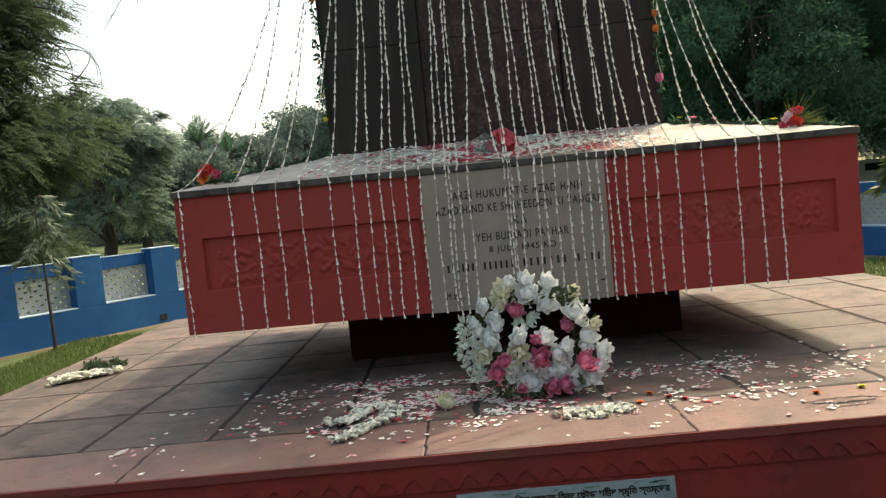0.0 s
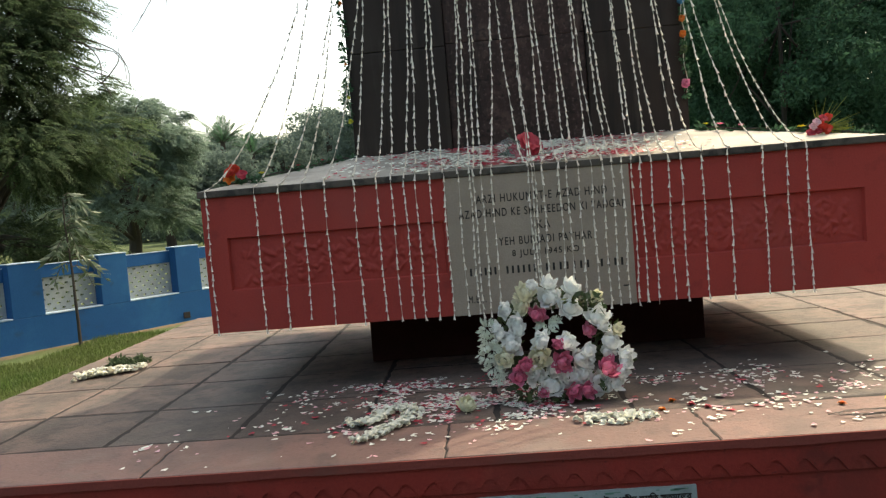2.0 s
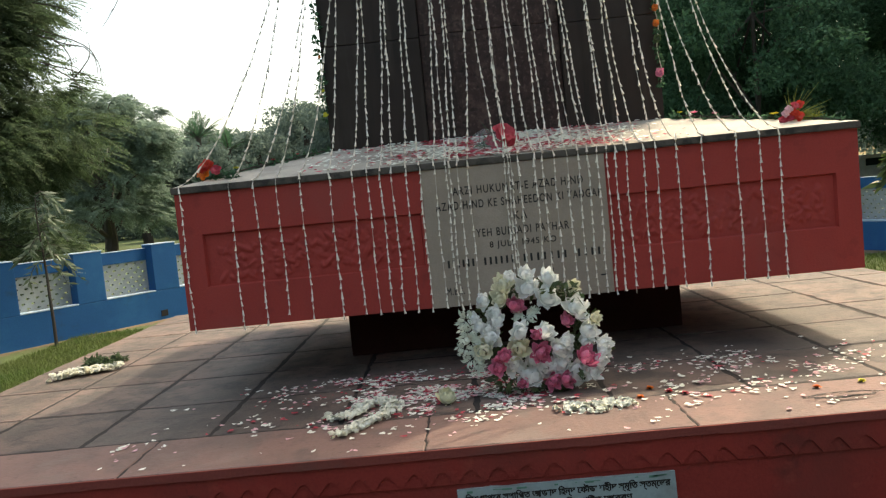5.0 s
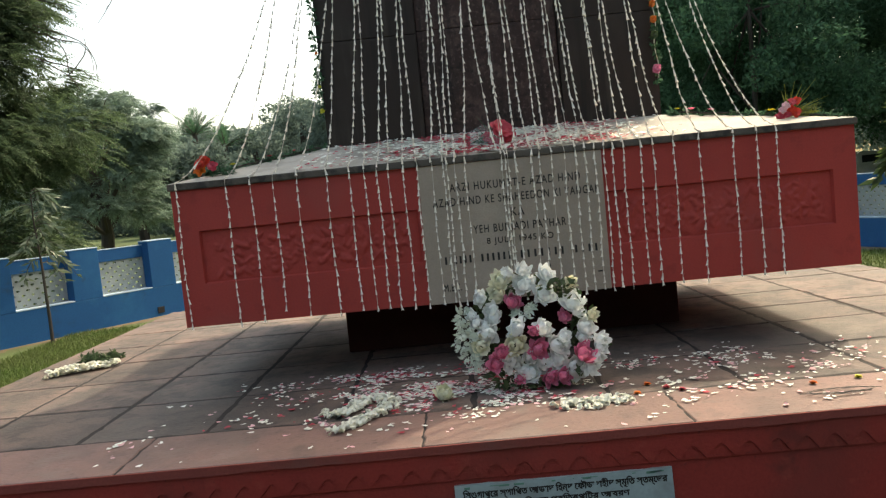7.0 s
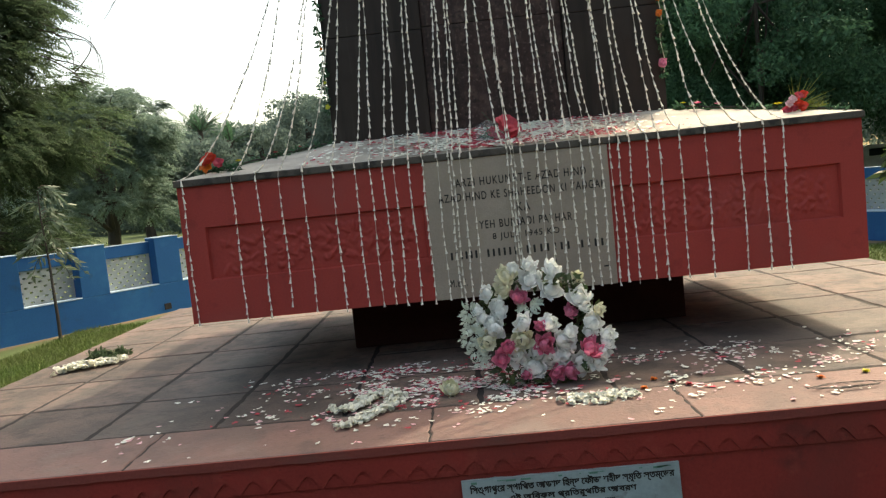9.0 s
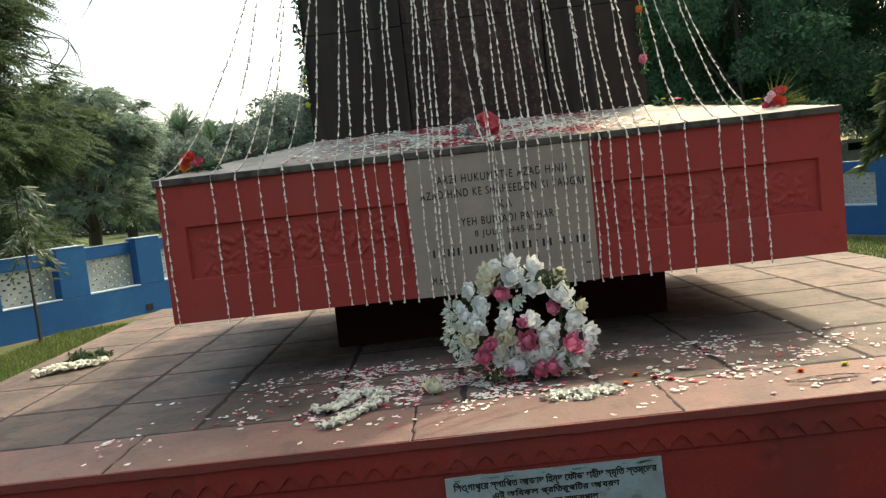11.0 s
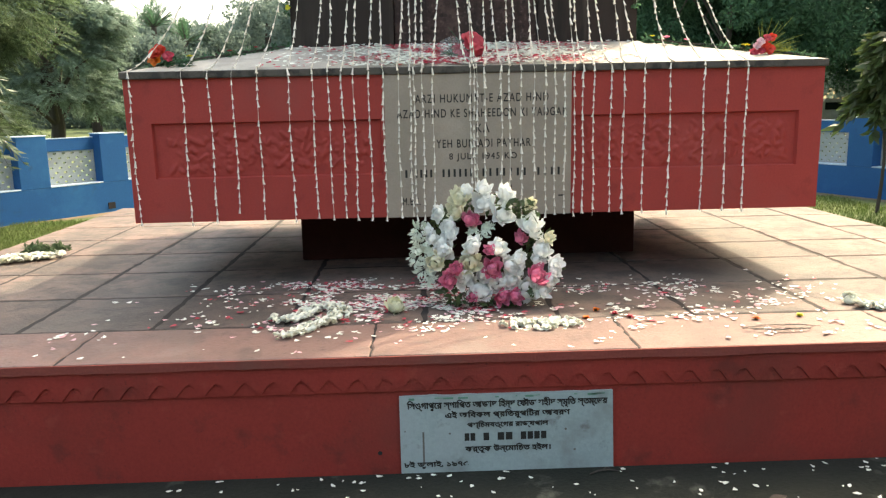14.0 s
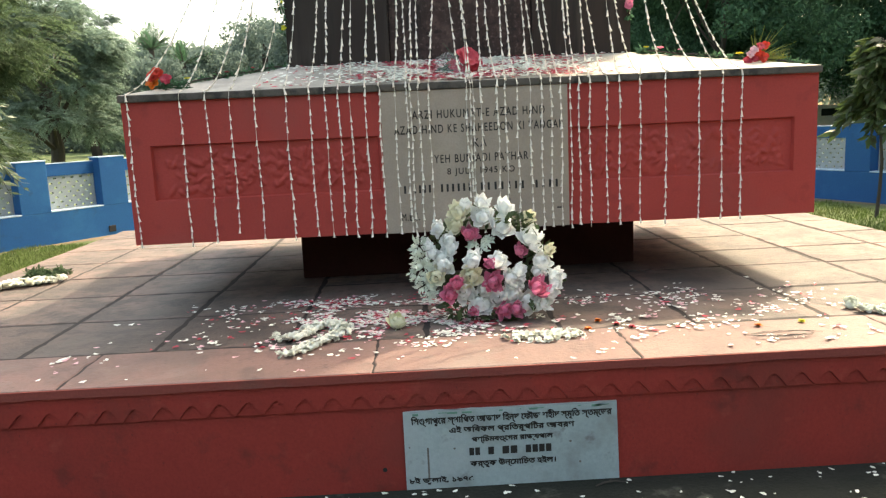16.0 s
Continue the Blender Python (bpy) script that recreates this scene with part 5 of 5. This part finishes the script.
for words, cx, z, w, h in (("িসঙ্গাপুের স্থািপত আজাদ িহন্দ েফৗজ শহীদ স্মৃিত স্তম্েভর", 0.352, 0.318, 0.85, 0.046),
                           ("এই অিবকল প্রিতরূপিটর আবরণ", 0.352, 0.272, 0.53, 0.040),
                           ("পশ্িচমবঙ্েগর রাজ্যপাল", 0.352, 0.226, 0.345, 0.036),
                           ("কর্তৃক উন্েমািচত হইল।", 0.352, 0.117, 0.365, 0.040),
                           ("৮ই জুলাই, ১৯৭৫", 0.045, 0.052, 0.275, 0.036)):
    lettering(words, cx, z, w, h, PQ, stone, bold=0.0015, spacing=1.0, letters=False)
for x0, x1, count in ((0.165, 0.215, 2), (0.245, 0.275, 1), (0.305, 0.375, 2), (0.405, 0.52, 4)):
    for k in range(count):
        x, w = x0 + (x1 - x0) * (k + 0.5) / count, 0.40 * (x1 - x0) / count
        bar(x - w, x + w, 0.172, 0.034, PQ, stone)
part("streak", box(-0.012, -0.004, PQ - 0.0007, PQ + 0.001, 0.05, 0.20), BROWN_STAIN, stone, "brown rust streak")
for x, z, w in ((0.105, 0.19, 0.010), (0.60, 0.195, 0.012), (-0.085, 0.205, 0.008), (0.64, 0.10, 0.012)):
    part("chip", tube([(x, PQ - 0.0008, z), (x, PQ + 0.001, z)], [w * 0.5, w * 0.5], 5), BROWN_STAIN, stone, "dark chipped spot")
rnd = random.Random(5)
for k in range(14):
    x, w, d = rnd.uniform(-0.09, 0.74), rnd.uniform(0.006, 0.045), rnd.uniform(0.001, 0.009)
    part("paint_drip", box(x, x + w, PQ - 0.0016, PQ + 0.001, 0.352 - d, 0.353, 0.0005), GREEN_STAIN, stone, "dried paint drip")

# small dark drain holes in the plinth and the garden wall
part("drain_hole", tube([(-0.195, PY0 + 0.0285, 0.105), (-0.195, PY0 + 0.0295, 0.105)], [0.010, 0.009], 10), DARK_HOLE, platform)


# ---- plinth front: lip, frieze ----


def wavy_lip():
    """The painted edge under the tiles, its lower edge uneven."""
    n, verts, faces = 240, [], []
    for k in range(n + 1):
        x = PX0 - 0.004 + (PX1 - PX0 + 0.008) * k / n
        low = 0.508 + 0.004 * noise.noise((x * 3.0, 2, 5)) + 0.003 * noise.noise((x * 14, 7, 1))
        y = PY0 - 0.003 + 0.001 * noise.noise((x * 5, 4, 4))
        verts += [(x, PY0 + 0.02, low), (x, y, low + 0.001), (x, y - 0.001, 0.5455), (x, PY0 - 0.0005, 0.5475)]
    for k in range(n):
        for j in range(3):
            q = 4 * k + j
            faces.append((q, q + 4, q + 5, q + 1))
    return from_arrays("lip", verts, faces, DUSTY_RED)


part("lip", wavy_lip(), None, platform, "red painted edge under the tiles")
part("frieze_band", box(PX0 + 0.016, PX1 - 0.016, PY0 + 0.019, PY0 + 0.05, 0.384, 0.507, 0.003), RED_WALL, platform, "raised red band")
part("frieze_plain", box(PX0 + 0.016, PX1 - 0.016, PY0 + 0.010, PY0 + 0.0205, 0.447, 0.506), RED_WALL, platform, "smooth red band above the teeth")


def tooth(seed):
    """A blunt point hanging from the plain band, softened by many coats of paint."""
    rnd = random.Random(seed)
    bm = bmesh.new()
    w, y0, y1 = 0.05825, PY0 + 0.010, PY0 + 0.0195
    low = 0.388 + rnd.uniform(-0.002, 0.003)
    shape = [(-w, 0.447), (w, 0.447), (w * 0.74, 0.436), (w * 0.36, 0.410), (w * 0.04, low), (-w * 0.04, low), (-w * 0.36, 0.410), (-w * 0.74, 0.436)]
    front = [bm.verts.new((x * (0.97 if z < 0.44 else 1), y0, z + (0.002 if z < 0.44 else 0))) for x, z in shape]
    back = [bm.verts.new((x, y1, z)) for x, z in shape]
    bm.faces.new(front)
    for k in range(1, len(shape)):
        n = (k + 1) % len(shape)
        bm.faces.new((front[k], back[k], back[n], front[n]))
    return mesh_of(bm, RED_WALL, "frieze_tooth")


TEETH = [tooth(k) for k in range(4)]
rnd = random.Random(31)
for k in range(-30, 32):
    x = 0.189 + (k + 0.5) * 0.1165
    if PX0 + 0.08 < x < PX1 - 0.08:
        part("frieze_tooth", TEETH[rnd.randrange(4)], None, platform).location = (x, 0, 0)


def dead_leaf(at, turn, size, seed):
    """A curled brown leaf with a short stalk."""
    rnd = random.Random(seed)
    ob = tagged(thing("dead_leaf", at, turn), "curled dark brown leaf lying on the paving", "leaf")
    verts, faces = [], []
    for i in range(7):
        u = i / 6
        wide = size * 0.30 * math.sin(math.pi * (0.08 + 0.88 * u)) * rnd.uniform(0.85, 1.15)
        rise = 0.004 + size * 0.16 * u * u
        verts += [(size * (u - 0.5), -wide, rise + wide * 0.45), (size * (u - 0.5), 0, rise), (size * (u - 0.5), wide, rise + wide * 0.35)]
    for i in range(6):
        for j in range(2):
            q = i * 3 + j
            faces.append((q, q + 3, q + 4, q + 1))
    part("blade", from_arrays("blade", verts, faces, DRY_LEAF, True), None, ob)
    part("stalk", tube([(-size * 0.5, 0, 0.006), (-size * 0.75, 0.004, 0.004)], [0.0018, 0.001], 5), BARK, ob)


def fallen_twig(at, turn):
    ob = tagged(thing("fallen_twig", at, turn), "thin dark twig lying beside the marble plaque", "twig")
    part("stem", tube([(-0.06, 0, 0.004), (-0.02, 0.008, 0.010), (0.03, 0.004, 0.012), (0.07, -0.01, 0.006)], [0.003, 0.004, 0.003, 0.0015], 6), BARK, ob)
    part("side_shoot", tube([(0.0, 0.006, 0.011), (0.025, 0.022, 0.014), (0.045, 0.03, 0.008)], [0.002, 0.002, 0.001], 5), BARK, ob)


DRY_LEAF = material("dry_brown_leaf", (0.045, 0.032, 0.024), 0.8, (0.07, 0.048, 0.032), 20, 120, 0.2, 0.6)
fallen_twig((0.75, 3.02, 0.013), 12)
dead_leaf((1.37, 2.74, 0.013), 15, 0.085, 3)

# ---- grass ----
def blades(name, label, areas, seed):
    rng = np.random.default_rng(seed)
    vs = []
    for x0, x1, y0, y1, n in areas:
        p = np.stack([rng.uniform(x0, x1, n), rng.uniform(y0, y1, n), np.zeros(n)], 1)
        a = rng.uniform(0, 6.283, n)
        w = np.stack([np.cos(a), np.sin(a), np.zeros(n)], 1) * 0.005
        up = np.stack([rng.normal(0, 0.025, n), rng.normal(0, 0.025, n), rng.uniform(0.02, 0.075, n)], 1)
        vs.append(np.stack([p - w, p + w, p + up], 1).reshape(-1, 3))
    v = np.concatenate(vs)
    me = bpy.data.meshes.new(name)
    n = len(v) // 3
    me.vertices.add(len(v))
    me.vertices.foreach_set("co", v.astype(np.float32).ravel())
    me.loops.add(len(v))
    me.loops.foreach_set("vertex_index", np.arange(len(v), dtype=np.int32))
    me.polygons.add(n)
    me.polygons.foreach_set("loop_start", (np.arange(n) * 3).astype(np.int32))
    me.update()
    me.materials.append(BLADE)
    tagged(new(name, me), label, "grass", kind="stuff")


blades("grass", "short uneven lawn grass with dry tufts", ((-5.6, PX0 - 0.02, 4.6, 9.2, 34000), (-7.4, -5.6, 5.5, 9.2, 22000), (-5.8, PX0 - 0.02, 9.2, 11.2, 14000), (PX1 + 0.02, 6.6, 5.5, 12.0, 24000)), 3)

# ---- tiles of the plinth, last ----
TX = (PX0, -2.56, -1.915, -1.285, -0.645, 0.01, 0.66, 1.308, 1.952, 2.610, 3.25, PX1)
TY = (3.542, 4.19, 4.838, 5.445, 6.06, 6.72, 7.40, PY1)
rnd = random.Random(21)


def tile(x0, x1, y0, y1, gx=0.012, stone=SANDSTONE):
    """A stone slab with slightly chipped, wavering edges."""
    g0, g1 = 0.0 if y0 == PY0 else 0.010, 0.010
    x0, x1, y0, y1 = x0 + gx, x1 - gx, y0 + g0, y1 - g1
    rim = []
    n = 14
    for a, b in (((x0, y0), (x1, y0)), ((x1, y0), (x1, y1)), ((x1, y1), (x0, y1)), ((x0, y1), (x0, y0))):
        for k in range(n):
            u = k / n
            w = 0.0 if k == 0 else gx * noise.noise((a[0] * 9 + u * 5, a[1] * 9 + u * 3, b[0])) + 0.009 * noise.noise((a[0] * 31 + u * 17, a[1] * 23 + u * 13, b[1])) - (0.006 if rnd.random() < 0.06 else 0)
            if a[1] == b[1] == PY0:
                w = -0.2 * abs(w)
            p = Vector((a[0] + (b[0] - a[0]) * u, a[1] + (b[1] - a[1]) * u, 0))
            inward = Vector(((x0 + x1) / 2, (y0 + y1) / 2, 0)) - p
            rim.append(p - inward.normalized() * w)
    count, mid = len(rim), Vector(((x0 + x1) / 2, (y0 + y1) / 2, 0))
    verts = [(p.x, p.y, TOP - 0.03) for p in rim] + [(p.x, p.y, TOP - 0.004) for p in rim]
    verts += [(*(p + (mid - p).normalized() * 0.006).xy, TOP) for p in rim]
    faces = [(k, (k + 1) % count, count + (k + 1) % count, count + k) for k in range(count)]
    faces += [(count + k, count + (k + 1) % count, 2 * count + (k + 1) % count, 2 * count + k) for k in range(count)]
    faces.append(tuple(range(2 * count, 3 * count)))
    ob = part("tile", from_arrays("tile", verts, faces, stone), None, platform)
    ob.location.z = rnd.uniform(-0.003, 0.002)


for i in range(len(TX) - 1):
    rows = [TY[0]] + [y - 0.012 * k * TX[i] + rnd.uniform(-0.012, 0.012) for k, y in enumerate(TY[1:-1])] + [TY[-1]]
    for j in range(len(TY) - 1):
        tile(TX[i] + 0.004 * rnd.uniform(-1, 1), TX[i + 1], rows[j], rows[j + 1])
FX = (PX0, -2.72, -1.515, -0.22, 0.905, 2.12, 3.30, PX1)
for a, b in zip(FX, FX[1:]):
    tile(a, b, PY0, TY[0], 0.005, PINK_STONE)
